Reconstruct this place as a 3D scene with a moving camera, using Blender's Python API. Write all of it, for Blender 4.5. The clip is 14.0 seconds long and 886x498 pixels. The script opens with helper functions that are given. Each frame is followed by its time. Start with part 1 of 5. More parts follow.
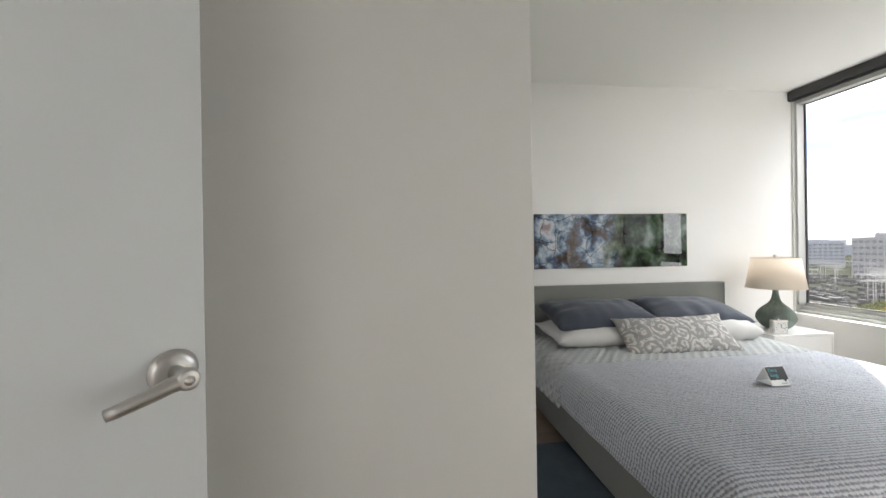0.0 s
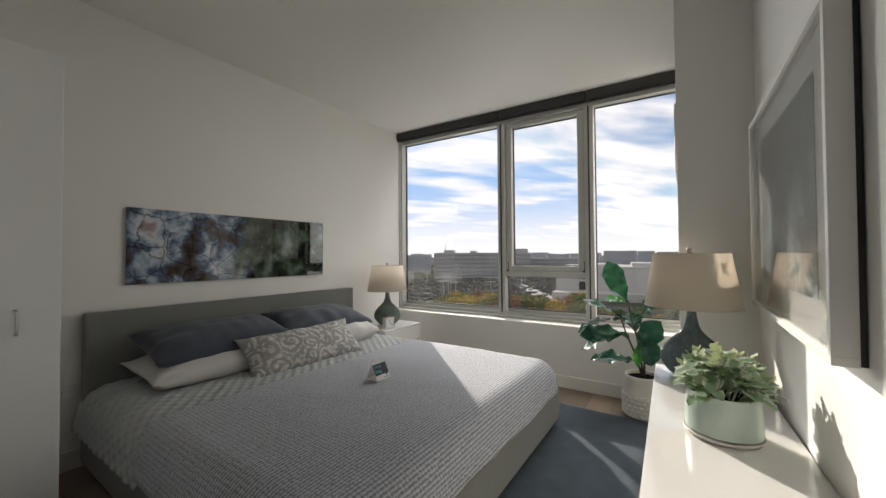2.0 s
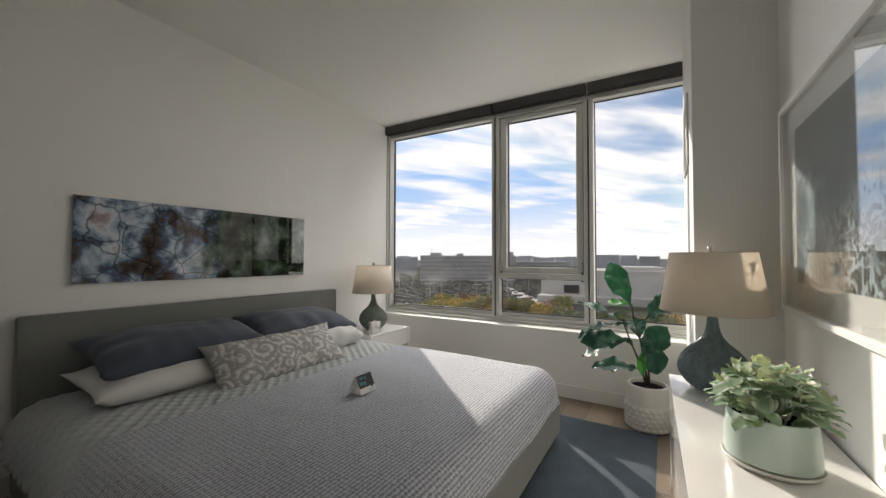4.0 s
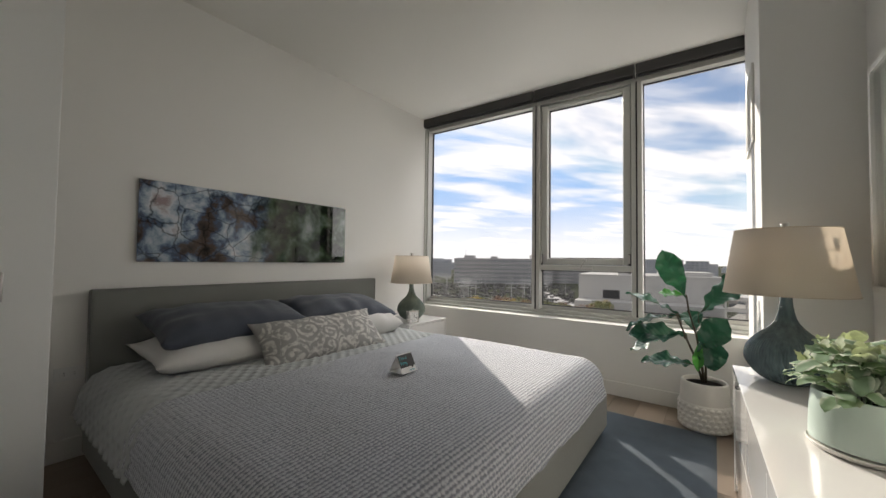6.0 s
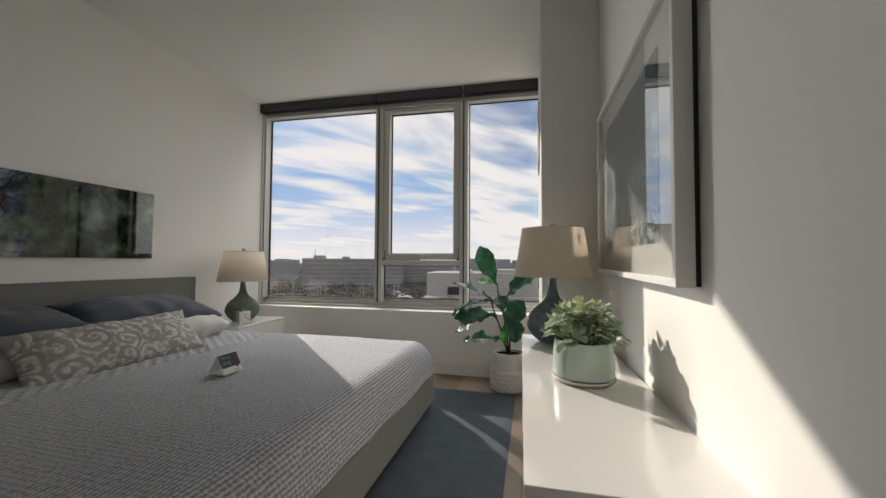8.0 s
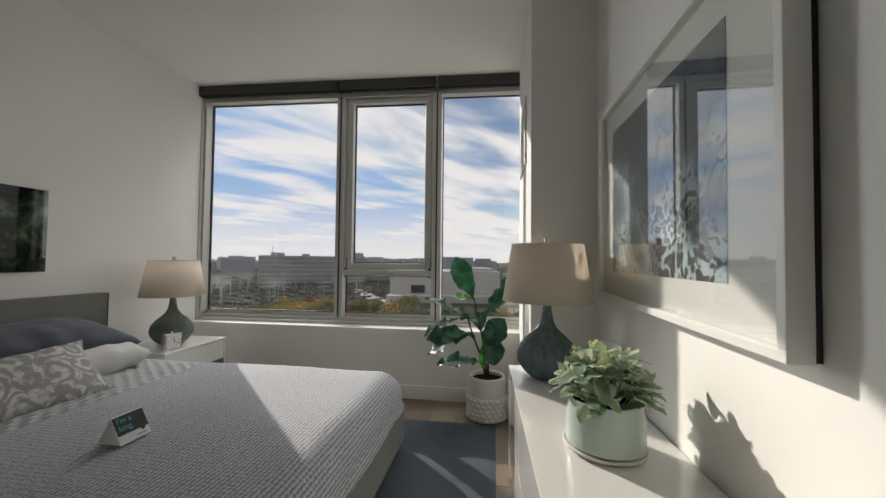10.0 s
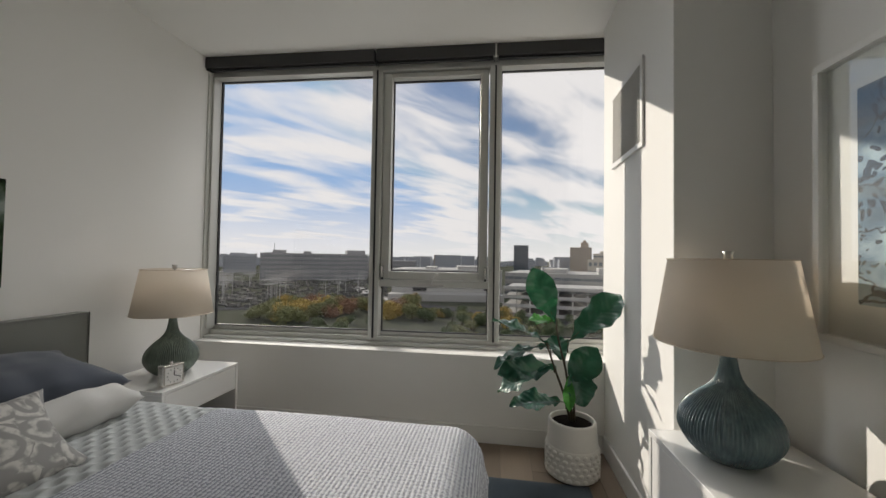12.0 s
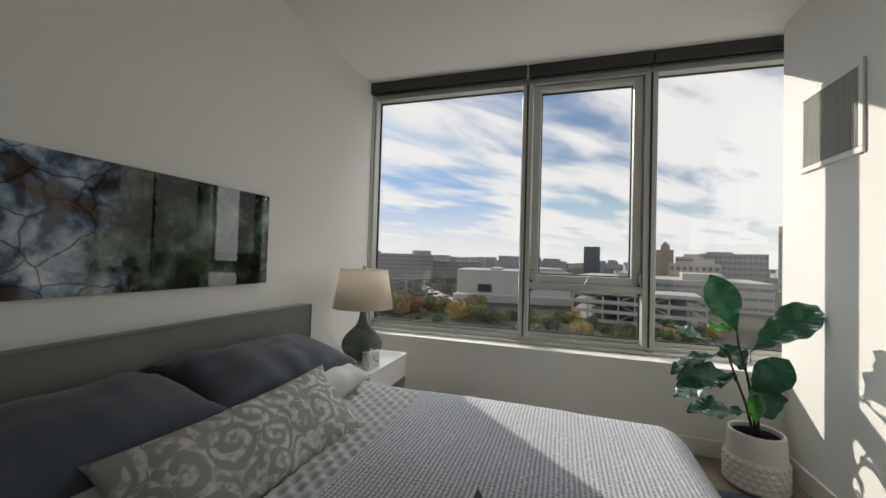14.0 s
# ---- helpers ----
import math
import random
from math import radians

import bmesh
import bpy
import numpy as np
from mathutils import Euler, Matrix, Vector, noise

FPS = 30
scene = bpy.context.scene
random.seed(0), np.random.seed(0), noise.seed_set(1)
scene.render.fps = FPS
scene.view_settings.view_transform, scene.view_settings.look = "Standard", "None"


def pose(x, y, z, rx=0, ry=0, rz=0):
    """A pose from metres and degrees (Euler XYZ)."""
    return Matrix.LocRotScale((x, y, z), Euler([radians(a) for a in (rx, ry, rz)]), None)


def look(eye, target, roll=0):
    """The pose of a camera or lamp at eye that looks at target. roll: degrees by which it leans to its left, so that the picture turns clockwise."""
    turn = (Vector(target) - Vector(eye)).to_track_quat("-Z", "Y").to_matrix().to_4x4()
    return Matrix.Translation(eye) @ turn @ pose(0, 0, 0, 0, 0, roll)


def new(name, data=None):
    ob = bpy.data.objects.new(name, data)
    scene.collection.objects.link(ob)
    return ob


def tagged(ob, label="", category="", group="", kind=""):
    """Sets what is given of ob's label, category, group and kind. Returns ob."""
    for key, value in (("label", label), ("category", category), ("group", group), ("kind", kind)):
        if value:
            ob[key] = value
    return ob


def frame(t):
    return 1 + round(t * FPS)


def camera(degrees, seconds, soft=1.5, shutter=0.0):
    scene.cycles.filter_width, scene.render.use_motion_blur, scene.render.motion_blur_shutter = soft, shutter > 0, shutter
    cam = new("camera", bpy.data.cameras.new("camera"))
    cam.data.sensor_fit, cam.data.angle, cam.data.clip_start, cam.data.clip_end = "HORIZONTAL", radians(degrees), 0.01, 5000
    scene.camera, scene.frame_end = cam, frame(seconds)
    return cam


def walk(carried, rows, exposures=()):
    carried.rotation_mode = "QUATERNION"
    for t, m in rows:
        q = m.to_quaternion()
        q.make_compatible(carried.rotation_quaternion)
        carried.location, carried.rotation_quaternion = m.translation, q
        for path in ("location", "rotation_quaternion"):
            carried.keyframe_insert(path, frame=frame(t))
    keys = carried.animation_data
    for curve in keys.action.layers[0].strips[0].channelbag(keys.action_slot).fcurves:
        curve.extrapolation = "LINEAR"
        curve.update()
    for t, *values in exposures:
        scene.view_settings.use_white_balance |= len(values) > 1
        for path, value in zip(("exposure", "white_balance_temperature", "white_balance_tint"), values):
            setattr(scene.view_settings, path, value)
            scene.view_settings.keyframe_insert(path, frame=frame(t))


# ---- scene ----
cam = camera(101.3, 14.0)
PATH = [
    (0, (0.197, 0.292, 1.251), (0.428, 2.278, 1.249), -0.9),
    (0.5, (0.362, 0.336, 1.211), (1.134, 2.181, 1.23), -0.5),
    (1, (0.385, 0.407, 1.217), (1.647, 1.958, 1.254), -0.4),
    (1.5, (0.504, 0.474, 1.228), (2.041, 1.754, 1.258), -0.5),
    (2, (0.59, 0.508, 1.222), (2.256, 1.614, 1.26), -0.4),
    (2.5, (0.608, 0.56, 1.227), (2.304, 1.618, 1.267), -0.1),
    (5, (0.825, 0.702, 1.143), (2.532, 1.743, 1.197), 0.1),
    (5.5, (0.813, 0.716, 1.108), (2.471, 1.833, 1.166), 0.6),
    (6, (0.763, 0.721, 1.078), (2.364, 1.919, 1.143), 0.7),
    (6.5, (0.701, 0.71, 1.051), (2.295, 1.915, 1.117), 0.8),
    (7, (0.692, 0.673, 1.045), (2.317, 1.836, 1.111), 0.6),
    (7.5, (0.695, 0.611, 1.025), (2.499, 1.473, 1.095), 0.5),
    (8, (0.708, 0.592, 1.033), (2.649, 1.07, 1.106), 0.3),
    (10.5, (1.171, 0.869, 1.189), (3.15, 1.148, 1.251), 0.6),
    (11, (1.297, 1.035, 1.223), (3.275, 1.323, 1.278), 0.9),
    (11.5, (1.411, 1.134, 1.223), (3.39, 1.416, 1.277), 0.9),
    (12, (1.556, 1.231, 1.215), (3.534, 1.52, 1.268), 0.9),
    (12.5, (1.587, 1.297, 1.212), (3.562, 1.606, 1.273), 1.0),
    (13, (1.523, 1.429, 1.225), (3.496, 1.746, 1.292), 1.2),
    (13.5, (1.398, 1.614, 1.221), (3.368, 1.951, 1.288), 1.4),
    (14, (1.23, 1.833, 1.225), (3.127, 2.465, 1.273), 1.7),
]
walk(cam, [(t, look(eye, target, roll)) for t, eye, target, roll in PATH],
     exposures=[(0, 1.90, 6550, 11), (0.3, 1.56, 6600, 11), (0.6, 1.18, 6700, 11), (1.0, 0.74, 6800, 11), (1.5, 0.68, 6900, 12), (7.0, 0.74, 6950, 12), (7.5, 0.66, 6950, 12), (8.0, 0.36, 6950, 12), (10.5, 0.27, 6850, 11), (12.5, 0.24, 6850, 11), (13.4, 0.24, 6850, 11), (14, 0.36, 6800, 9)])


# ---------------------------------------------------------------- light
SUN_AZ, SUN_EL = radians(46.0), radians(24.3)
world = bpy.data.worlds.new("sky")
scene.world = world
world.use_nodes = True
wn, wl = world.node_tree.nodes, world.node_tree.links
wn.clear()
w_out = wn.new("ShaderNodeOutputWorld")
w_bg = wn.new("ShaderNodeBackground")
w_sky = wn.new("ShaderNodeTexSky")
w_sky.sky_type = "NISHITA"
w_sky.sun_disc = False
w_sky.sun_elevation = SUN_EL
w_sky.sun_rotation = radians(90) - SUN_AZ
w_sky.dust_density = 0.4
w_co = wn.new("ShaderNodeTexCoord")
w_sep = wn.new("ShaderNodeSeparateXYZ")
wl.new(w_co.outputs["Generated"], w_sep.inputs[0])
# thin cloud sheets: the direction is laid on a flat layer high above
w_add = wn.new("ShaderNodeMath"); w_add.operation = "ADD"; w_add.inputs[1].default_value = 0.12
wl.new(w_sep.outputs["Z"], w_add.inputs[0])
w_max = wn.new("ShaderNodeMath"); w_max.operation = "MAXIMUM"; w_max.inputs[1].default_value = 0.03
wl.new(w_add.outputs[0], w_max.inputs[0])
w_dx = wn.new("ShaderNodeMath"); w_dx.operation = "DIVIDE"
w_dy = wn.new("ShaderNodeMath"); w_dy.operation = "DIVIDE"
wl.new(w_sep.outputs["X"], w_dx.inputs[0]); wl.new(w_max.outputs[0], w_dx.inputs[1])
wl.new(w_sep.outputs["Y"], w_dy.inputs[0]); wl.new(w_max.outputs[0], w_dy.inputs[1])
w_com = wn.new("ShaderNodeCombineXYZ")
wl.new(w_dx.outputs[0], w_com.inputs[0]); wl.new(w_dy.outputs[0], w_com.inputs[1])
w_map = wn.new("ShaderNodeMapping")
w_map.vector_type = "TEXTURE"
w_map.inputs["Rotation"].default_value = (0, 0, radians(-42))
w_map.inputs["Scale"].default_value = (1.15, 0.45, 1)
w_map.inputs["Location"].default_value = (1.3, 0.4, 0)
wl.new(w_com.outputs[0], w_map.inputs["Vector"])
w_noise = wn.new("ShaderNodeTexNoise")
w_noise.inputs["Scale"].default_value = 1.15
w_noise.inputs["Detail"].default_value = 12
w_noise.inputs["Roughness"].default_value = 0.60
w_noise.inputs["Distortion"].default_value = 0.40
wl.new(w_map.outputs[0], w_noise.inputs["Vector"])
w_ramp = wn.new("ShaderNodeMapRange")
w_ramp.interpolation_type = "SMOOTHSTEP"
w_ramp.inputs["From Min"].default_value = 0.71
w_ramp.inputs["From Max"].default_value = 1.00
# the sheet closes towards the south and opens in wide gaps
w_wide = wn.new("ShaderNodeTexNoise")
w_wide.inputs["Scale"].default_value = 0.62
w_wide.inputs["Detail"].default_value = 2
wl.new(w_map.outputs[0], w_wide.inputs["Vector"])
w_gap = wn.new("ShaderNodeMath"); w_gap.operation = "MULTIPLY_ADD"; w_gap.inputs[1].default_value = 0.85
wl.new(w_wide.outputs["Fac"], w_gap.inputs[0]); wl.new(w_noise.outputs["Fac"], w_gap.inputs[2])
w_south = wn.new("ShaderNodeMath"); w_south.operation = "MULTIPLY_ADD"; w_south.inputs[1].default_value = -0.12
wl.new(w_sep.outputs["Y"], w_south.inputs[0]); wl.new(w_gap.outputs[0], w_south.inputs[2])
wl.new(w_south.outputs[0], w_ramp.inputs["Value"])
w_str = wn.new("ShaderNodeVectorMath"); w_str.operation = "SCALE"; w_str.inputs["Scale"].default_value = 0.075
wl.new(w_sky.outputs[0], w_str.inputs[0])
w_mix = wn.new("ShaderNodeMix"); w_mix.data_type = "RGBA"
# haze towards the horizon
w_haze = wn.new("ShaderNodeMapRange"); w_haze.interpolation_type = "SMOOTHSTEP"
w_haze.inputs["From Min"].default_value = 0.20; w_haze.inputs["From Max"].default_value = 0.0
w_haze.inputs["To Max"].default_value = 0.92
wl.new(w_sep.outputs["Z"], w_haze.inputs["Value"])
w_cover = wn.new("ShaderNodeMath"); w_cover.operation = "MAXIMUM"
wl.new(w_ramp.outputs[0], w_cover.inputs[0]); wl.new(w_haze.outputs[0], w_cover.inputs[1])
wl.new(w_cover.outputs[0], w_mix.inputs["Factor"])
# clear air: no glare wider than the thin cloud
w_cap = wn.new("ShaderNodeVectorMath"); w_cap.operation = "MINIMUM"; w_cap.inputs[1].default_value = (0.27, 0.43, 0.70)
w_blue = wn.new("ShaderNodeVectorMath"); w_blue.operation = "MULTIPLY"; w_blue.inputs[1].default_value = (0.97, 1.0, 1.09)
wl.new(w_str.outputs[0], w_blue.inputs[0]); wl.new(w_blue.outputs[0], w_cap.inputs[0])
wl.new(w_cap.outputs[0], w_mix.inputs["A"])
w_mix.inputs["B"].default_value = (0.745, 0.75, 0.775, 1)
wl.new(w_mix.outputs["Result"], w_bg.inputs["Color"])
w_bg.inputs["Strength"].default_value = 1.0
wl.new(w_bg.outputs[0], w_out.inputs[0])

sun = new("sun", bpy.data.lights.new("sun", "SUN"))
sun.data.energy, sun.data.angle, sun.data.color = 3.05, radians(0.55), (1.0, 0.95, 0.87)
sun.matrix_world = look((0, 0, 0), (-math.cos(SUN_AZ) * math.cos(SUN_EL), -math.sin(SUN_AZ) * math.cos(SUN_EL), -math.sin(SUN_EL)))

# area lamp at a window opening
def window_lamp(name, at, to, width, height, watts, spread=180.0, colour=(0.95, 0.98, 1.0)):
    o = new(name, bpy.data.lights.new(name, "AREA"))
    o.data.shape, o.data.size, o.data.size_y = "RECTANGLE", width, height
    o.data.energy, o.data.color, o.data.spread = watts, colour, radians(spread)
    o.matrix_world = look(at, to)
    return o


# fill lamp added in an unseen next room, to lift the entry
window_lamp("next_room_window_light", (-2.45, 1.44, 1.5), (-2.45, -1.0, 1.4), 2.0, 1.7, 16.0)
# sky light in the bedroom window's opening: from both sides of the sky, and from high up
window_lamp("window_sky_light", (4.52, 1.15, 1.65), (4.52 - 0.70, 1.15 + 0.714, 1.60), 0.42, 1.9, 0.8, 54.0)
window_lamp("window_sky_light", (4.52, 2.75, 1.65), (4.52 - 0.70, 2.75 - 0.714, 1.60), 0.42, 1.9, 2.6, 54.0)
window_lamp("window_high_sky_light", (4.52, 2.0, 2.50), (4.52 - 0.5, 2.0, 2.50 - 0.866), 2.8, 0.55, 6.2, 58.0)


# ---------------------------------------------------------------- materials
def material(name, colour, rough=0.5, metal=0.0, vary=0.08, scale=6.0, bump=0.0, bump_scale=80.0, sheen=0.0, coat=0.0, spec=0.5, stretch=(1, 1, 1)):
    """A surface with two scales of variation in colour and roughness, and fine relief."""
    m = bpy.data.materials.new(name)
    m.use_nodes = True
    n, l = m.node_tree.nodes, m.node_tree.links
    b = n["Principled BSDF"]
    b.inputs["Roughness"].default_value = rough
    b.inputs["Metallic"].default_value = metal
    b.inputs["Specular IOR Level"].default_value = spec
    b.inputs["Sheen Weight"].default_value = sheen
    b.inputs["Coat Weight"].default_value = coat
    co = n.new("ShaderNodeTexCoord")
    mp = n.new("ShaderNodeMapping"); mp.inputs["Scale"].default_value = stretch
    l.new(co.outputs["Object"], mp.inputs["Vector"])
    big = n.new("ShaderNodeTexNoise"); big.inputs["Scale"].default_value = scale; big.inputs["Detail"].default_value = 3
    fine = n.new("ShaderNodeTexNoise"); fine.inputs["Scale"].default_value = bump_scale; fine.inputs["Detail"].default_value = 4
    l.new(mp.outputs[0], big.inputs["Vector"]); l.new(mp.outputs[0], fine.inputs["Vector"])
    both = n.new("ShaderNodeMath"); both.operation = "MULTIPLY_ADD"; both.inputs[1].default_value = 0.5
    l.new(fine.outputs["Fac"], both.inputs[0]); 
    half = n.new("ShaderNodeMath"); half.operation = "MULTIPLY"; half.inputs[1].default_value = 0.5
    l.new(big.outputs["Fac"], half.inputs[0]); l.new(half.outputs[0], both.inputs[2])
    mix = n.new("ShaderNodeMix"); mix.data_type = "RGBA"
    lo = [max(0.0, c * (1 - vary * 2)) for c in colour]
    hi = [min(1.0, c * (1 + vary * 2)) for c in colour]
    mix.inputs["A"].default_value = (*lo, 1); mix.inputs["B"].default_value = (*hi, 1)
    l.new(both.outputs[0], mix.inputs["Factor"]); l.new(mix.outputs["Result"], b.inputs["Base Color"])
    if bump:
        bp = n.new("ShaderNodeBump"); bp.inputs["Strength"].default_value = bump; bp.inputs["Distance"].default_value = 0.002
        l.new(fine.outputs["Fac"], bp.inputs["Height"]); l.new(bp.outputs[0], b.inputs["Normal"])
    m["shader"] = b.name
    return m


WALL = material("wall_paint", (0.85, 0.84, 0.81), 0.75, vary=0.012, scale=1.5, bump=0.08, bump_scale=260)
CEIL = material("ceiling_paint", (0.84, 0.83, 0.79), 0.85, vary=0.012, scale=1.2, bump=0.08, bump_scale=220)
TRIM = material("trim_paint", (0.80, 0.79, 0.76), 0.45, vary=0.01)
DOORP = material("door_paint", (0.82, 0.83, 0.82), 0.38, vary=0.01, bump=0.03, bump_scale=150)
LACQUER = material("white_lacquer", (0.83, 0.82, 0.80), 0.12, vary=0.01, coat=0.4)
WHITE = material("white_satin", (0.80, 0.80, 0.79), 0.35, vary=0.01)
ALU = material("window_aluminium", (0.60, 0.60, 0.57), 0.45, metal=0.3, vary=0.03)
DARK = material("dark_gasket", (0.03, 0.03, 0.032), 0.6, vary=0.1)
SHADE_FABRIC = material("charcoal_blind", (0.055, 0.055, 0.055), 0.8, vary=0.06, bump=0.2, bump_scale=500)
CHROME = material("brushed_nickel", (0.62, 0.60, 0.58), 0.28, metal=1.0, vary=0.03)
UPHOLSTERY = material("grey_upholstery", (0.195, 0.20, 0.185), 0.75, vary=0.07, bump=0.35, bump_scale=420, sheen=0.15)
SLATE = material("slate_pillowcase", (0.046, 0.057, 0.080), 0.8, vary=0.14, bump=0.35, bump_scale=380, sheen=0.25)
LINEN = material("white_pillowcase", (0.64, 0.63, 0.61), 0.8, vary=0.02, bump=0.2, bump_scale=420)
QUILT = material("quilted_coverlet", (0.45, 0.47, 0.47), 0.8, vary=0.04, bump=0.25, bump_scale=400, sheen=0.1)
RUG = material("blue_rug", (0.047, 0.068, 0.09), 0.95, vary=0.42, scale=9, bump=0.9, bump_scale=260, sheen=0.12)
POT = material("white_ceramic", (0.72, 0.70, 0.65), 0.4, vary=0.03)
MINT = material("mint_ceramic", (0.50, 0.60, 0.54), 0.35, vary=0.02)
SOIL = material("dark_soil", (0.010, 0.008, 0.007), 1.0, vary=0.3, bump=0.8, bump_scale=120, spec=0.05)
LAMP_GLAZE = material("teal_glaze", (0.085, 0.135, 0.15), 0.27, vary=0.6, scale=26, coat=0.5, stretch=(1, 1, 0.22))
LAMP_GREEN = material("green_glaze", (0.115, 0.155, 0.125), 0.28, vary=0.45, scale=26, coat=0.4, stretch=(1, 1, 0.22))
LAMP_SHADE = material("linen_lampshade", (0.70, 0.62, 0.52), 0.9, vary=0.03, bump=0.2, bump_scale=500)
STEM = material("plant_stem", (0.06, 0.045, 0.025), 0.7, vary=0.2)
BLACK = material("black_print", (0.02, 0.02, 0.022), 0.5, vary=0.1)


# ---------------------------------------------------------------- builders
def mesh_from(bm, name, mat, smooth=False):
    me = bpy.data.meshes.new(name)
    bmesh.ops.recalc_face_normals(bm, faces=bm.faces)
    bm.to_mesh(me)
    bm.free()
    if mat:
        me.materials.append(mat)
    if smooth:
        me.polygons.foreach_set("use_smooth", [True] * len(me.polygons))
    return me


def part(name, bm, mat, parent=None, label="", smooth=False):
    """One bmesh as one object under a thing."""
    ob = new(name, mesh_from(bm, name, mat, smooth))
    if parent:
        ob.parent = parent
    if label:
        ob["label"] = label
    return ob


def thing(name, label, category, at=(0, 0, 0), turn=0.0, group=""):
    ob = new(name)
    ob.empty_display_size = 0.05
    ob.matrix_world = pose(*at, 0, 0, turn)
    return tagged(ob, label, category, group)


def structure(name, bm, mat, label="", category=""):
    return tagged(part(name, bm, mat), label, category, "", "structure")


def box(x0, x1, y0, y1, z0, z1, bevel=0.0, seg=2, bm=None):
    own = bm is None
    b = bmesh.new()
    bmesh.ops.create_cube(b, size=1.0)
    for v in b.verts:
        v.co = Vector(((x0 + x1) / 2 + v.co.x * (x1 - x0), (y0 + y1) / 2 + v.co.y * (y1 - y0), (z0 + z1) / 2 + v.co.z * (z1 - z0)))
    if bevel:
        bmesh.ops.bevel(b, geom=b.edges[:], offset=bevel, segments=seg, profile=0.5, affect="EDGES")
    if own:
        return b
    me = bpy.data.meshes.new("tmp")
    b.to_mesh(me); b.free()
    bm.from_mesh(me); bpy.data.meshes.remove(me)
    return bm


def lathe(profile, steps=48, ribs=0, rib=0.0, rib_from=0.0, rib_to=9.0):
    """Turns (radius, height) round z; ribs are vertical flutes."""
    bm = bmesh.new()
    rings = []
    for r, z in profile:
        ring = []
        for k in range(steps):
            a = 2 * math.pi * k / steps
            rr = r
            if ribs and rib_from < z < rib_to:
                rr = r + rib * min(1.0, r / 0.08) * math.cos(a * ribs)
            ring.append(bm.verts.new((rr * math.cos(a), rr * math.sin(a), z)))
        rings.append(ring)
    for a, b in zip(rings, rings[1:]):
        for k in range(steps):
            bm.faces.new((a[k], a[(k + 1) % steps], b[(k + 1) % steps], b[k]))
    for ring, z in ((rings[0], profile[0]), (rings[-1], profile[-1])):
        if profile[0][0] > 1e-4 or ring is rings[-1]:
            try:
                bm.faces.new(ring)
            except ValueError:
                pass
    return bm


def smoothed(points, n=8):
    """A rounder profile through the given (r, z) points."""
    out = []
    p = [points[0]] + list(points) + [points[-1]]
    for i in range(1, len(p) - 2):
        for k in range(n):
            t = k / n
            out.append(tuple(0.5 * (2 * p[i][j] + (p[i + 1][j] - p[i - 1][j]) * t + (2 * p[i - 1][j] - 5 * p[i][j] + 4 * p[i + 1][j] - p[i + 2][j]) * t * t
                                    + (3 * p[i][j] - p[i - 1][j] - 3 * p[i + 1][j] + p[i + 2][j]) * t ** 3) for j in (0, 1)))
    out.append(tuple(points[-1]))
    return out


def tube(points, r0, r1, sides=8):
    """A tapering round stem along points."""
    bm = bmesh.new()
    rings = []
    n = len(points)
    for i, p in enumerate(points):
        p = Vector(p)
        d = (Vector(points[min(i + 1, n - 1)]) - Vector(points[max(i - 1, 0)])).normalized()
        u = d.orthogonal().normalized()
        w = d.cross(u)
        r = r0 + (r1 - r0) * i / max(1, n - 1)
        rings.append([bm.verts.new(p + r * (math.cos(2 * math.pi * k / sides) * u + math.sin(2 * math.pi * k / sides) * w)) for k in range(sides)])
    for a, b in zip(rings, rings[1:]):
        # rings are matched to the nearest start so that the tube does not twist
        s = min(range(sides), key=lambda q: (a[0].co - b[q].co).length)
        for k in range(sides):
            bm.faces.new((a[k], a[(k + 1) % sides], b[(k + 1 + s) % sides], b[(k + s) % sides]))
    bm.faces.new(rings[0]); bm.faces.new(rings[-1])
    return bm


def nodes_of(m):
    return m.node_tree.nodes, m.node_tree.links, m.node_tree.nodes["Principled BSDF"]


def glass_material(name, tint=(0.965, 0.965, 0.965), power=4.2, least=0.035):
    m = bpy.data.materials.new(name)
    m.use_nodes = True
    n, l = m.node_tree.nodes, m.node_tree.links
    n.clear()
    out = n.new("ShaderNodeOutputMaterial")
    tr = n.new("ShaderNodeBsdfTransparent"); tr.inputs[0].default_value = (*tint, 1)
    gl = n.new("ShaderNodeBsdfGlossy"); gl.inputs["Roughness"].default_value = 0.0
    lw = n.new("ShaderNodeLayerWeight"); lw.inputs["Blend"].default_value = 0.5
    pw = n.new("ShaderNodeMath"); pw.operation = "POWER"; pw.inputs[1].default_value = power
    l.new(lw.outputs["Facing"], pw.inputs[0])
    am = n.new("ShaderNodeMath"); am.operation = "MULTIPLY_ADD"; am.inputs[1].default_value = 0.8; am.inputs[2].default_value = least
    l.new(pw.outputs[0], am.inputs[0])
    mx = n.new("ShaderNodeMixShader")
    l.new(am.outputs[0], mx.inputs[0]); l.new(tr.outputs[0], mx.inputs[1]); l.new(gl.outputs[0], mx.inputs[2])
    l.new(mx.outputs[0], out.inputs[0])
    return m


def shade_material(name, colour):
    """Woven lampshade that lets some light through."""
    m = material(name, colour, 0.9, vary=0.03, bump=0.2, bump_scale=500)
    n, l, b = nodes_of(m)
    out = n["Material Output"]
    tl = n.new("ShaderNodeBsdfTranslucent"); tl.inputs[0].default_value = (*colour, 1)
    mx = n.new("ShaderNodeMixShader"); mx.inputs[0].default_value = 0.55
    l.new(b.outputs[0], mx.inputs[1]); l.new(tl.outputs[0], mx.inputs[2]); l.new(mx.outputs[0], out.inputs[0])
    return m


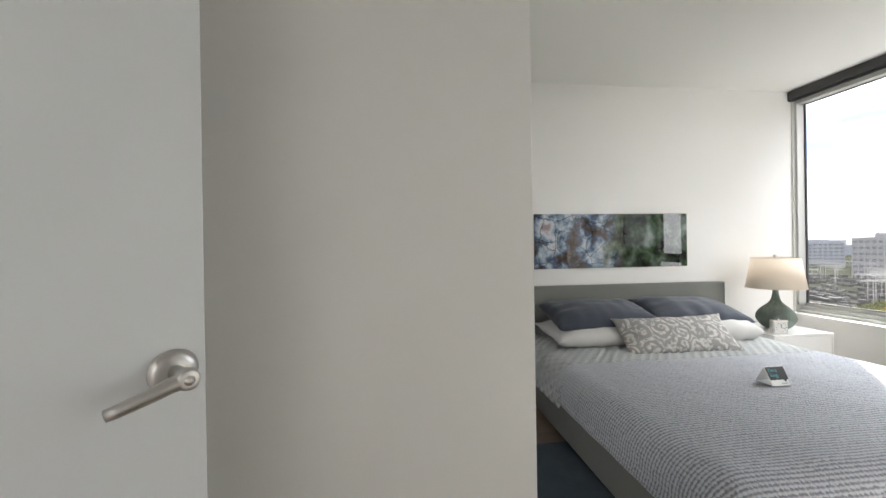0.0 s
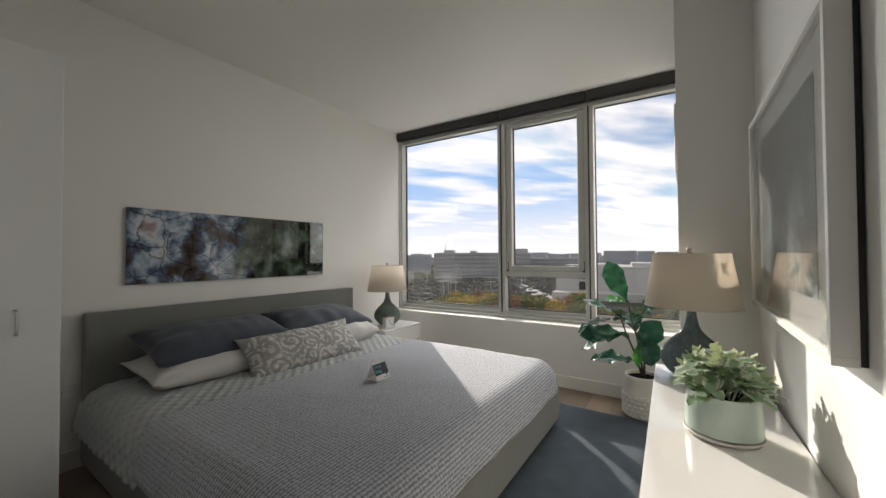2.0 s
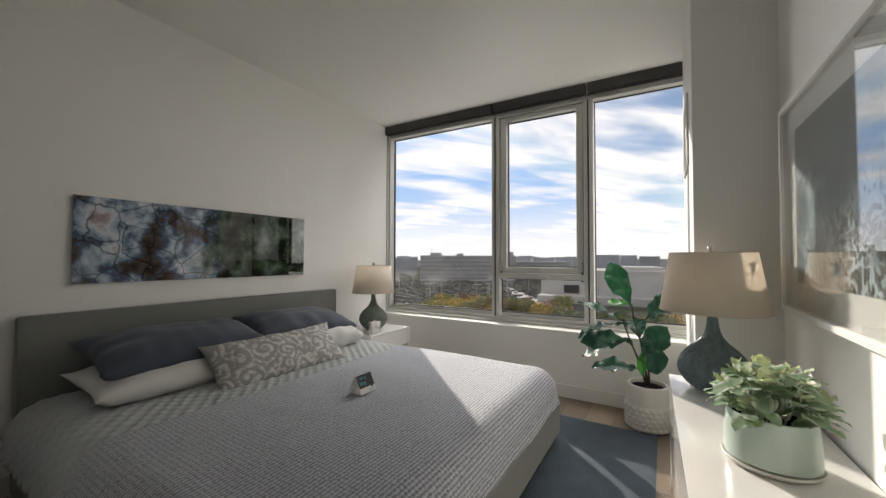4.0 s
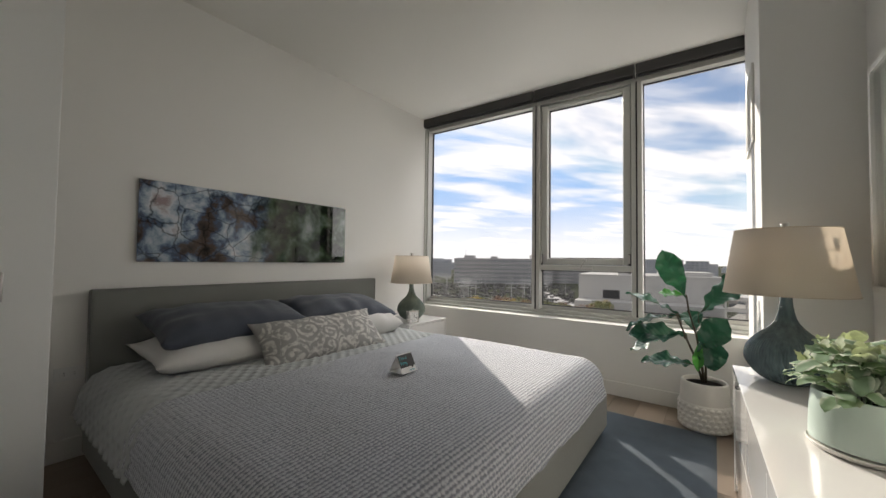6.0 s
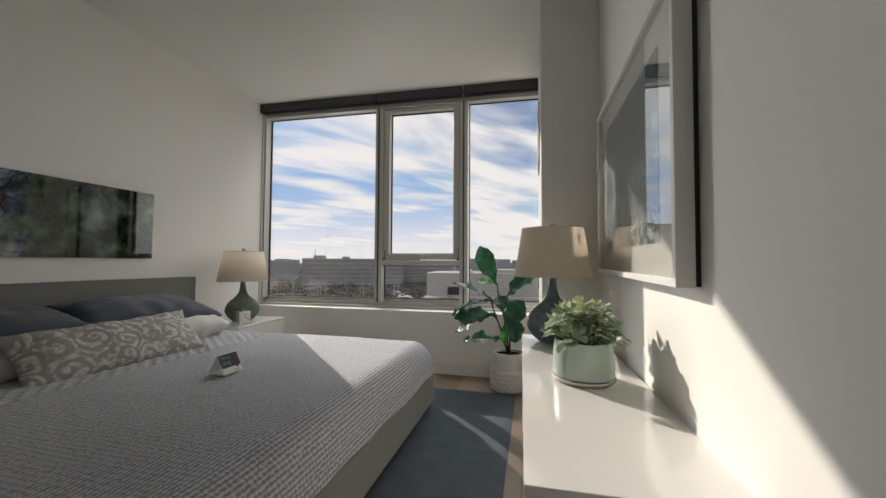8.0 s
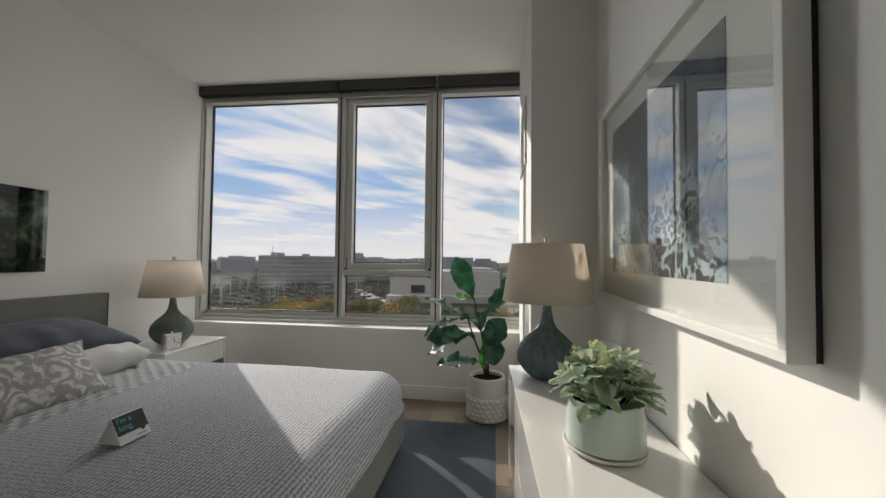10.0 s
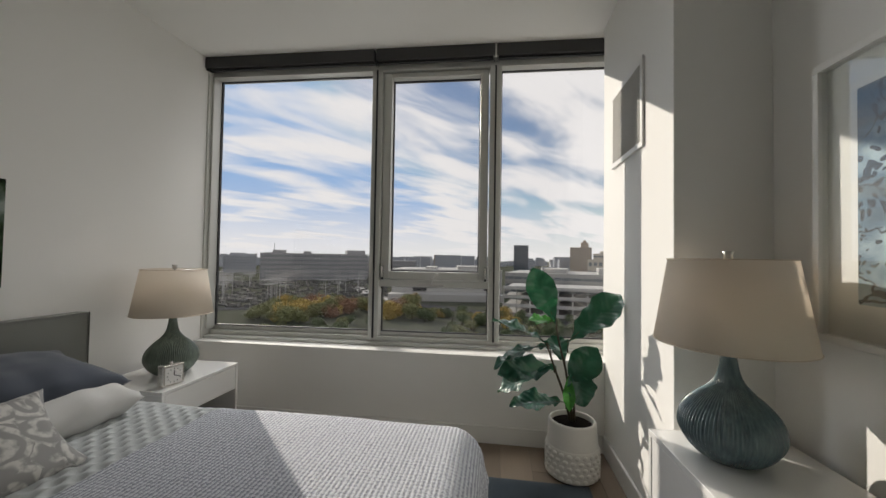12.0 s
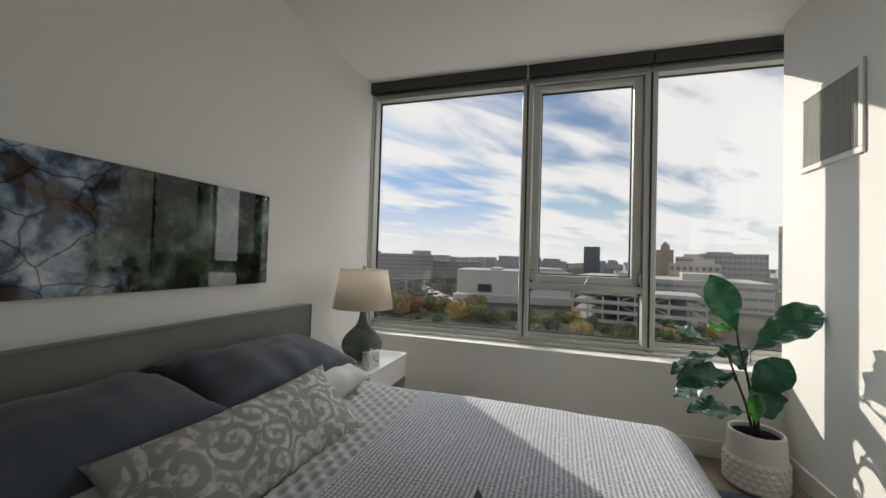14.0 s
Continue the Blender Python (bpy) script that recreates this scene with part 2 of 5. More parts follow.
def leafy(name, colour, rough, gloss_coat=0.0):
    m = material(name, colour, rough, vary=0.3, scale=16, bump=0.35, bump_scale=70, coat=gloss_coat)
    n, l, b = nodes_of(m)
    out = n["Material Output"]
    tl = n.new("ShaderNodeBsdfTranslucent"); tl.inputs[0].default_value = (colour[0] * 1.6, colour[1] * 1.6, colour[2] * 0.9, 1)
    mx = n.new("ShaderNodeMixShader"); mx.inputs[0].default_value = 0.22
    l.new(b.outputs[0], mx.inputs[1]); l.new(tl.outputs[0], mx.inputs[2]); l.new(mx.outputs[0], out.inputs[0])
    return m


def plank_material():
    """Oak with long grain; each board has its own tone."""
    m = material("oak_plank", (0.235, 0.18, 0.135), 0.42, vary=0.10, scale=3, bump=0.12, bump_scale=60, stretch=PLANK_STRETCH)
    n, l, b = nodes_of(m)
    info = n.new("ShaderNodeObjectInfo")
    hue = n.new("ShaderNodeHueSaturation")
    rng = n.new("ShaderNodeMapRange"); rng.inputs["To Min"].default_value = 0.82; rng.inputs["To Max"].default_value = 1.17
    l.new(info.outputs["Random"], rng.inputs["Value"]); l.new(rng.outputs[0], hue.inputs["Value"])
    old = b.inputs["Base Color"].links[0].from_socket
    l.new(old, hue.inputs["Color"]); l.new(hue.outputs[0], b.inputs["Base Color"])
    return m


def ikat_material():
    """Cream scrolls on grey linen."""
    m = material("ikat_linen", (0.3, 0.29, 0.27), 0.85, vary=0.02, bump=0.25, bump_scale=420)
    n, l, b = nodes_of(m)
    co = n.new("ShaderNodeTexCoord")
    wob = n.new("ShaderNodeTexNoise"); wob.inputs["Scale"].default_value = 7; wob.inputs["Detail"].default_value = 2
    l.new(co.outputs["Object"], wob.inputs["Vector"])
    add = n.new("ShaderNodeMix"); add.data_type = "VECTOR"; add.inputs["Factor"].default_value = 0.085
    l.new(co.outputs["Object"], add.inputs["A"]); l.new(wob.outputs["Color"], add.inputs["B"])
    vor = n.new("ShaderNodeTexVoronoi"); vor.inputs["Scale"].default_value = 8.6; vor.inputs["Randomness"].default_value = 0.55
    l.new(add.outputs["Result"], vor.inputs["Vector"])
    # spiral: distance from the cell's middle plus the angle round it
    dif = n.new("ShaderNodeVectorMath"); dif.operation = "SUBTRACT"
    l.new(add.outputs["Result"], dif.inputs[0]); l.new(vor.outputs["Position"], dif.inputs[1])
    sep = n.new("ShaderNodeSeparateXYZ"); l.new(dif.outputs[0], sep.inputs[0])
    ang = n.new("ShaderNodeMath"); ang.operation = "ARCTAN2"; l.new(sep.outputs["Y"], ang.inputs[0]); l.new(sep.outputs["X"], ang.inputs[1])
    dst = n.new("ShaderNodeMath"); dst.operation = "MULTIPLY_ADD"; dst.inputs[1].default_value = 21.0
    l.new(vor.outputs["Distance"], dst.inputs[0]); l.new(ang.outputs[0], dst.inputs[2])
    sn = n.new("ShaderNodeMath"); sn.operation = "SINE"; l.new(dst.outputs[0], sn.inputs[0])
    st = n.new("ShaderNodeMapRange"); st.interpolation_type = "SMOOTHSTEP"; st.inputs["From Min"].default_value = -0.55; st.inputs["From Max"].default_value = 0.55
    l.new(sn.outputs[0], st.inputs["Value"])
    cr = n.new("ShaderNodeMix"); cr.data_type = "RGBA"
    cr.inputs["A"].default_value = (0.31, 0.303, 0.292, 1); cr.inputs["B"].default_value = (0.62, 0.605, 0.57, 1)
    fade = n.new("ShaderNodeTexNoise"); fade.inputs["Scale"].default_value = 38; fade.inputs["Detail"].default_value = 4
    l.new(co.outputs["Object"], fade.inputs["Vector"])
    fm = n.new("ShaderNodeMapRange"); fm.inputs["From Min"].default_value = 0.36; fm.inputs["From Max"].default_value = 0.56; l.new(fade.outputs["Fac"], fm.inputs["Value"])
    fx = n.new("ShaderNodeMath"); fx.operation = "MULTIPLY"; l.new(st.outputs[0], fx.inputs[0]); l.new(fm.outputs[0], fx.inputs[1])
    l.new(fx.outputs[0], cr.inputs["Factor"]); l.new(cr.outputs["Result"], b.inputs["Base Color"])
    return m


def ramp(n, stops):
    r = n.new("ShaderNodeValToRGB")
    e = r.color_ramp.elements
    e[0].position, e[0].color = stops[0][0], (*stops[0][1], 1)
    e[1].position, e[1].color = stops[-1][0], (*stops[-1][1], 1)
    for p, c in stops[1:-1]:
        q = e.new(p); q.color = (*c, 1)
    return r


def abstract_print():
    """Blue and white crackle turning to dark green blots, under gloss."""
    m = material("abstract_print", (0.2, 0.2, 0.2), 0.5, vary=0.0)
    n, l, b = nodes_of(m)
    b.inputs["Coat Weight"].default_value = 1.0; b.inputs["Coat Roughness"].default_value = 0.01; b.inputs["Coat IOR"].default_value = 1.36; b.inputs["Specular IOR Level"].default_value = 0.0
    b.inputs["Roughness"].default_value = 0.35
    co = n.new("ShaderNodeTexCoord")
    wob = n.new("ShaderNodeTexNoise"); wob.inputs["Scale"].default_value = 5; wob.inputs["Detail"].default_value = 5
    l.new(co.outputs["Object"], wob.inputs["Vector"])
    add = n.new("ShaderNodeMix"); add.data_type = "VECTOR"; add.inputs["Factor"].default_value = 0.13
    l.new(co.outputs["Object"], add.inputs["A"]); l.new(wob.outputs["Color"], add.inputs["B"])
    crack = n.new("ShaderNodeTexVoronoi"); crack.feature = "DISTANCE_TO_EDGE"; crack.inputs["Scale"].default_value = 7.5
    l.new(add.outputs["Result"], crack.inputs["Vector"])
    blot = n.new("ShaderNodeTexNoise"); blot.inputs["Scale"].default_value = 4.2; blot.inputs["Detail"].default_value = 9; blot.inputs["Roughness"].default_value = 0.6; blot.inputs["Distortion"].default_value = 0.25
    l.new(co.outputs["Object"], blot.inputs["Vector"])
    blue = ramp(n, [(0.36, (0.018, 0.016, 0.018)), (0.43, (0.09, 0.065, 0.055)), (0.475, (0.09, 0.13, 0.21)), (0.53, (0.33, 0.41, 0.50)), (0.60, (0.66, 0.68, 0.72)), (0.68, (0.36, 0.28, 0.29))])
    green = ramp(n, [(0.40, (0.004, 0.005, 0.005)), (0.48, (0.012, 0.020, 0.011)), (0.54, (0.045, 0.075, 0.04)), (0.60, (0.11, 0.15, 0.12)), (0.70, (0.28, 0.32, 0.30))])
    l.new(blot.outputs["Fac"], blue.inputs[0]); l.new(blot.outputs["Fac"], green.inputs[0])
    line = n.new("ShaderNodeMapRange"); line.inputs["From Max"].default_value = 0.035; line.inputs["To Min"].default_value = 0.15
    l.new(crack.outputs["Distance"], line.inputs["Value"])
    dark = n.new("ShaderNodeMix"); dark.data_type = "RGBA"; dark.blend_type = "MULTIPLY"; dark.inputs["Factor"].default_value = 0.9
    l.new(blue.outputs[0], dark.inputs["A"]); l.new(line.outputs[0], dark.inputs["B"])
    sep = n.new("ShaderNodeSeparateXYZ"); l.new(co.outputs["Object"], sep.inputs[0])
    side = n.new("ShaderNodeMath"); side.operation = "MULTIPLY_ADD"; side.inputs[1].default_value = 0.7
    l.new(wob.outputs["Fac"], side.inputs[0]); l.new(sep.outputs["X"], side.inputs[2])
    sel = n.new("ShaderNodeMapRange"); sel.interpolation_type = "SMOOTHSTEP"; sel.inputs["From Min"].default_value = 0.22; sel.inputs["From Max"].default_value = 0.42
    l.new(side.outputs[0], sel.inputs["Value"])
    mix = n.new("ShaderNodeMix"); mix.data_type = "RGBA"
    l.new(sel.outputs[0], mix.inputs["Factor"]); l.new(dark.outputs["Result"], mix.inputs["A"]); l.new(green.outputs[0], mix.inputs["B"])
    l.new(mix.outputs["Result"], b.inputs["Base Color"])
    return m


def branch_print():
    """Dark leafy branches against a pale teal sky."""
    m = material("branch_print", (0.2, 0.2, 0.2), 0.6, vary=0.0)
    n, l, b = nodes_of(m)
    co = n.new("ShaderNodeTexCoord")
    wob = n.new("ShaderNodeTexNoise"); wob.inputs["Scale"].default_value = 6; wob.inputs["Detail"].default_value = 3
    l.new(co.outputs["Object"], wob.inputs["Vector"])
    add = n.new("ShaderNodeMix"); add.data_type = "VECTOR"; add.inputs["Factor"].default_value = 0.16
    l.new(co.outputs["Object"], add.inputs["A"]); l.new(wob.outputs["Color"], add.inputs["B"])
    twig = n.new("ShaderNodeTexNoise"); twig.inputs["Scale"].default_value = 5.5; twig.inputs["Detail"].default_value = 4; twig.inputs["Distortion"].default_value = 0.6
    l.new(co.outputs["Object"], twig.inputs["Vector"])
    rib = n.new("ShaderNodeMath"); rib.operation = "SUBTRACT"; rib.inputs[1].default_value = 0.5; l.new(twig.outputs["Fac"], rib.inputs[0])
    ridge = n.new("ShaderNodeMath"); ridge.operation = "ABSOLUTE"; l.new(rib.outputs[0], ridge.inputs[0])
    leaf = n.new("ShaderNodeTexVoronoi"); leaf.inputs["Scale"].default_value = 46
    l.new(add.outputs["Result"], leaf.inputs["Vector"])
    patch = n.new("ShaderNodeTexNoise"); patch.inputs["Scale"].default_value = 3.2; patch.inputs["Detail"].default_value = 3
    l.new(co.outputs["Object"], patch.inputs["Vector"])
    sky = ramp(n, [(0.34, (0.035, 0.065, 0.095)), (0.50, (0.10, 0.17, 0.22)), (0.66, (0.42, 0.53, 0.58))])
    high = n.new("ShaderNodeSeparateXYZ"); l.new(co.outputs["Object"], high.inputs[0])
    pale = n.new("ShaderNodeMath"); pale.operation = "MULTIPLY_ADD"; pale.inputs[1].default_value = -0.40
    l.new(high.outputs["Z"], pale.inputs[0]); l.new(wob.outputs["Fac"], pale.inputs[2]); l.new(pale.outputs[0], sky.inputs[0])
    t1 = n.new("ShaderNodeMath"); t1.operation = "LESS_THAN"; t1.inputs[1].default_value = 0.010; l.new(ridge.outputs[0], t1.inputs[0])
    cut = n.new("ShaderNodeMapRange"); cut.inputs["From Min"].default_value = 0.40; cut.inputs["From Max"].default_value = 0.62; cut.inputs["To Min"].default_value = 0.05; cut.inputs["To Max"].default_value = 0.52
    l.new(patch.outputs["Fac"], cut.inputs["Value"])
    t2 = n.new("ShaderNodeMath"); t2.operation = "LESS_THAN"; l.new(leaf.outputs["Distance"], t2.inputs[0]); l.new(cut.outputs[0], t2.inputs[1])
    mx = n.new("ShaderNodeMath"); mx.operation = "MAXIMUM"; l.new(t1.outputs[0], mx.inputs[0]); l.new(t2.outputs[0], mx.inputs[1])
    mix = n.new("ShaderNodeMix"); mix.data_type = "RGBA"; mix.inputs["B"].default_value = (0.010, 0.016, 0.018, 1)
    l.new(mx.outputs[0], mix.inputs["Factor"]); l.new(sky.outputs[0], mix.inputs["A"])
    l.new(mix.outputs["Result"], b.inputs["Base Color"])
    return m


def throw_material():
    """Chunky weave: pale ribs, the grooves' shade painted between, broken stitch by stitch."""
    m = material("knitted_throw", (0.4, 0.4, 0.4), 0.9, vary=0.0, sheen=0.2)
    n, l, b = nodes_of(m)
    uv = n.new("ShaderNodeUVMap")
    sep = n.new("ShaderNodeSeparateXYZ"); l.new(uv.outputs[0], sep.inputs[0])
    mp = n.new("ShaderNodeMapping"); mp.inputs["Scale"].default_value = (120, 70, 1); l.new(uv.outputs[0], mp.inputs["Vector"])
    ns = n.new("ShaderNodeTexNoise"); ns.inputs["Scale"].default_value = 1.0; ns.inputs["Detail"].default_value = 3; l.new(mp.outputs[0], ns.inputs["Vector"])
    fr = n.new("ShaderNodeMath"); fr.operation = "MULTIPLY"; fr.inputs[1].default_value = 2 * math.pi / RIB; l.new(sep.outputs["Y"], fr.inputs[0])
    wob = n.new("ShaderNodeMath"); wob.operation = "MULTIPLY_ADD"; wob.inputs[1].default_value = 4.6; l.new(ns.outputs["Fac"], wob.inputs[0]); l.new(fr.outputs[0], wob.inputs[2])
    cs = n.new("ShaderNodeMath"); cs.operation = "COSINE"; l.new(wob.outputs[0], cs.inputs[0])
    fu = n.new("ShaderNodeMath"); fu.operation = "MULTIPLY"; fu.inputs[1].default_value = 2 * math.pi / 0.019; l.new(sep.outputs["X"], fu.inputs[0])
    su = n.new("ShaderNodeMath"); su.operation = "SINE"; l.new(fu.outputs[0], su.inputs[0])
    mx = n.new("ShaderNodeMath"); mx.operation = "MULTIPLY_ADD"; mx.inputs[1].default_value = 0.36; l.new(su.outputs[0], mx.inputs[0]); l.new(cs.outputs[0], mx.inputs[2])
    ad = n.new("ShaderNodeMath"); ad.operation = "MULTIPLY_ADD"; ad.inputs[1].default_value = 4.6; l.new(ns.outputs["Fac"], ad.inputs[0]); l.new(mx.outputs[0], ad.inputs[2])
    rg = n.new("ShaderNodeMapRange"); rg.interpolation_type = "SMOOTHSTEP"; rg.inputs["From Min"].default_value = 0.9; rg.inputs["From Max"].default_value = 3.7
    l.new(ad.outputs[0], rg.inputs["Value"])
    # dark end of the ramp: groove shade put into the yarn colour
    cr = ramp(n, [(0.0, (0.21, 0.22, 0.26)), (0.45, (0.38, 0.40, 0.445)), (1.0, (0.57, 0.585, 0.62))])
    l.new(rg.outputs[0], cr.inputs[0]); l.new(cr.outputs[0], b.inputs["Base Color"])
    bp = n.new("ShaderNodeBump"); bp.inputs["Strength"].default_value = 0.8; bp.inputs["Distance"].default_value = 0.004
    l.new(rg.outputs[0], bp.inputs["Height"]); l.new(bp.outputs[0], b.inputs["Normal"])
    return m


RIB = 0.0165
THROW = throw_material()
GLASS = glass_material("window_glass")
CLEAR = glass_material("picture_glass", (0.97, 0.98, 0.97), 3.0, 0.05)
PLANK_STRETCH = (1.0, 14.0, 1.0)
PLANK = plank_material()
SUBFLOOR = material("floor_joint", (0.05, 0.04, 0.03), 0.8, vary=0.1)
IKAT = ikat_material()
PRINT_A, PRINT_B = abstract_print(), branch_print()
SHADE = shade_material("linen_lampshade", (0.90, 0.83, 0.74))
def veined(m):
    """Raised side veins that run out from the midrib."""
    n, l, b = nodes_of(m)
    co = n.new("ShaderNodeTexCoord")
    sp = n.new("ShaderNodeSeparateXYZ"); l.new(co.outputs["Object"], sp.inputs[0])
    ab = n.new("ShaderNodeMath"); ab.operation = "ABSOLUTE"; l.new(sp.outputs["Y"], ab.inputs[0])
    sk = n.new("ShaderNodeMath"); sk.operation = "MULTIPLY_ADD"; sk.inputs[1].default_value = -0.8; l.new(ab.outputs[0], sk.inputs[0]); l.new(sp.outputs["X"], sk.inputs[2])
    fq = n.new("ShaderNodeMath"); fq.operation = "MULTIPLY"; fq.inputs[1].default_value = 190.0; l.new(sk.outputs[0], fq.inputs[0])
    sn = n.new("ShaderNodeMath"); sn.operation = "SINE"; l.new(fq.outputs[0], sn.inputs[0])
    bp = n.new("ShaderNodeBump"); bp.inputs["Strength"].default_value = 0.22; bp.inputs["Distance"].default_value = 0.005
    l.new(sn.outputs[0], bp.inputs["Height"]); l.new(b.inputs["Normal"].links[0].from_socket, bp.inputs["Normal"]); l.new(bp.outputs[0], b.inputs["Normal"])
    return m


LEAF = veined(leafy("fiddle_leaf_green", (0.015, 0.080, 0.055), 0.32, 0.5))
LEAF_YOUNG = veined(leafy("young_leaf_green", (0.05, 0.24, 0.045), 0.35, 0.3))
def margined(m, pale):
    """Leaves with a pale felted margin."""
    n, l, b = nodes_of(m)
    co = n.new("ShaderNodeTexCoord")
    sp = n.new("ShaderNodeSeparateXYZ"); l.new(co.outputs["Object"], sp.inputs[0])
    ab = n.new("ShaderNodeMath"); ab.operation = "ABSOLUTE"; l.new(sp.outputs["Y"], ab.inputs[0])
    rg = n.new("ShaderNodeMapRange"); rg.inputs["From Min"].default_value = 0.010; rg.inputs["From Max"].default_value = 0.0195
    l.new(ab.outputs[0], rg.inputs["Value"])
    mx = n.new("ShaderNodeMix"); mx.data_type = "RGBA"; mx.inputs["B"].default_value = (*pale, 1)
    l.new(rg.outputs[0], mx.inputs["Factor"]); l.new(b.inputs["Base Color"].links[0].from_socket, mx.inputs["A"])
    l.new(mx.outputs["Result"], b.inputs["Base Color"])
    return m


SAGE = margined(leafy("sage_leaf_green", (0.20, 0.30, 0.20), 0.75), (0.74, 0.77, 0.68))
SAGE_PALE = leafy("pale_sage_leaf", (0.46, 0.52, 0.40), 0.8)
TEAL_INK = material("teal_ink", (0.10, 0.45, 0.50), 0.6, vary=0.02)
CARDBOARD = material("white_card", (0.82, 0.81, 0.79), 0.6, vary=0.02)
SILVERED = material("silvered_metal", (0.75, 0.73, 0.70), 0.25, metal=0.8, vary=0.05)

# ---------------------------------------------------------------- the room
H = 2.757                         # ceiling
XW, YN, YS = 4.02, 3.492, 0.18    # window wall, headboard wall, dresser wall
CX, CY = 3.11, 0.535              # pier by the window
EX, EY = 0.600, 1.36               # corner of the entry wall
XG = 4.25                         # outer face of the window
floor = structure("floor", box(-3.72, 4.25, -2.5, 3.6, -0.2, -0.004), SUBFLOOR, "grey-brown oak plank floor with fine joints", "floor")
structure("ceiling", box(-3.72, XG + 0.12, -2.5, 3.64, H, H + 0.2), CEIL, "plain matt off-white painted ceiling", "ceiling")
structure("wall_north", box(-1.4, XG, YN, YN + 0.15, -0.1, H), WALL, "smooth off-white painted wall behind the headboard", "wall")
structure("wall_south", box(1.15, CX, YS - 0.15, YS, -0.1, H), WALL, "smooth off-white painted wall above the dresser", "wall")
structure("wall_pier", box(CX, 4.06, YS - 0.15, CY, -0.1, H, 0.003), WALL, "off-white painted wall pier beside the window", "wall")
structure("wall_east", box(XW, XG + 0.11, CY, YN, -0.1, 0.568, 0.004), WALL, "off-white painted wall with a sill below the window", "wall")
structure("wall_pier_outer", box(4.062, XG + 0.13, YS - 0.15, 0.29, -0.1, H), WALL, "off-white painted wall end behind the window", "wall")
structure("wall_sill_end", box(4.064, XG + 0.11, 0.292, CY - 0.002, -0.1, 0.568), WALL, "off-white painted wall with a sill below the window", "wall")
structure("wall_entry", box(-1.25, EX, EY, EY + 0.12, -0.1, H, 0.003), WALL, "off-white painted wall corner beside the entry", "wall")
structure("wall_closet", box(EX - 0.12, EX - 0.001, EY + 0.12, YN, -0.1, H), WALL, "off-white painted closet wall", "wall")
structure("wall_west", box(-1.07, -0.95, 0.72, EY, -0.1, H), WALL, "off-white painted wall at the entry", "wall")
structure("wall_lintel", box(-1.07, -0.95, -0.75, 0.72, 2.1, H), WALL, "off-white painted wall over the entry opening", "wall")
# unseen room added around the fill lamp, its walls spread that light
structure("wall_next_room_sill", box(-3.48, -1.42, EY, EY + 0.12, -0.1, 0.62), WALL, "off-white wall below an added window opening, out of view", "wall")
structure("wall_next_room_head", box(-3.48, -1.42, EY, EY + 0.12, 2.38, H), WALL, "off-white wall above an added window opening, out of view", "wall")
structure("wall_next_room_pier", box(-3.72, -3.48, EY, EY + 0.12, -0.1, H), WALL, "off-white wall beside an added window opening, out of view", "wall")
structure("wall_next_room_jamb", box(-1.42, -1.25, EY, EY + 0.12, -0.1, H), WALL, "off-white wall beside an added window opening, out of view", "wall")
structure("wall_next_room_south", box(-3.6, -1.25, -2.5, -2.38, -0.1, H), WALL, "off-white wall of an added next room, out of view", "wall")
structure("wall_next_room_side", box(-1.25, -1.13, -2.5, -0.9, -0.1, H), WALL, "off-white wall of an added next room, out of view", "wall")
structure("wall_next_room_west", box(-3.72, -3.6, -2.5, EY, -0.1, H), WALL, "off-white wall of an added next room, out of view", "wall")
structure("wall_back", box(-1.25, 1.15, -0.9, -0.75, -0.1, H), WALL, "off-white painted wall behind the entry", "wall")
structure("wall_return", box(1.0, 1.15, -0.75, YS, -0.1, H), WALL, "off-white painted wall return at the entry", "wall")


def baseboard(x0, x1, y0, y1):
    structure("baseboard", box(x0, x1, y0, y1, 0.0, 0.112, 0.004), TRIM, "white painted wooden baseboard", "baseboard")


baseboard(XW - 0.014, XW, CY + 0.014, YN - 0.014)
baseboard(EX, XW, YN - 0.014, YN)
baseboard(CX + 0.001, XW - 0.014, CY, CY + 0.014)
baseboard(CX - 0.014, CX, YS + 0.014, CY + 0.014)
baseboard(1.15, CX - 0.014, YS, YS + 0.014)
baseboard(EX, EX + 0.014, EY, YN - 0.014)

# ---------------------------------------------------------------- window
window = tagged(new("window_1"), "wide grey aluminium window with three lights and awning sash", "window", "", "structure")
M1, M2 = (2.090, 2.168), (1.200, 1.285)
ZB, ZT = 0.570, 2.70
# the window runs two degrees askew to the room, further out at the pier
ASKEW = Matrix.Translation((4.08, 3.48, 0)) @ Matrix.Rotation(radians(2.0), 4, "Z") @ Matrix.Translation((-4.08, -3.48, 0))
window.matrix_world = ASKEW


def win(name, dims, mat=ALU, bevel=0.004, label=""):
    return part(name, box(*dims, bevel), mat, window, label)


win("frame_jamb", (4.085, 4.245, 3.480, 3.515, ZB, ZT))
win("frame_jamb", (4.115, 4.225, 3.462, 3.480, 0.64, 2.64))
win("frame_jamb", (4.085, 4.245, 0.285, 0.325, ZB, ZT))
win("frame_sill", (4.10, 4.245, 0.325, 3.480, ZB, 0.590))
win("frame_sill", (4.16, 4.245, 0.325, 3.480, 0.590, 0.622), ALU, 0.004)
win("frame_sill", (4.206, 4.24, 0.325, 3.480, 0.622, 0.655), ALU, 0.004)
win("frame_head", (4.13, 4.245, 0.325, 3.480, 2.630, ZT))
for a, b in (M1, M2):
    win("mullion", (4.118, 4.24, a, b, 0.622, 2.63), ALU, 0.005)
    win("mullion_rib", (4.111, 4.119, (a + b) / 2 - 0.006, (a + b) / 2 + 0.006, 0.622, 2.63), DARK, 0.0)
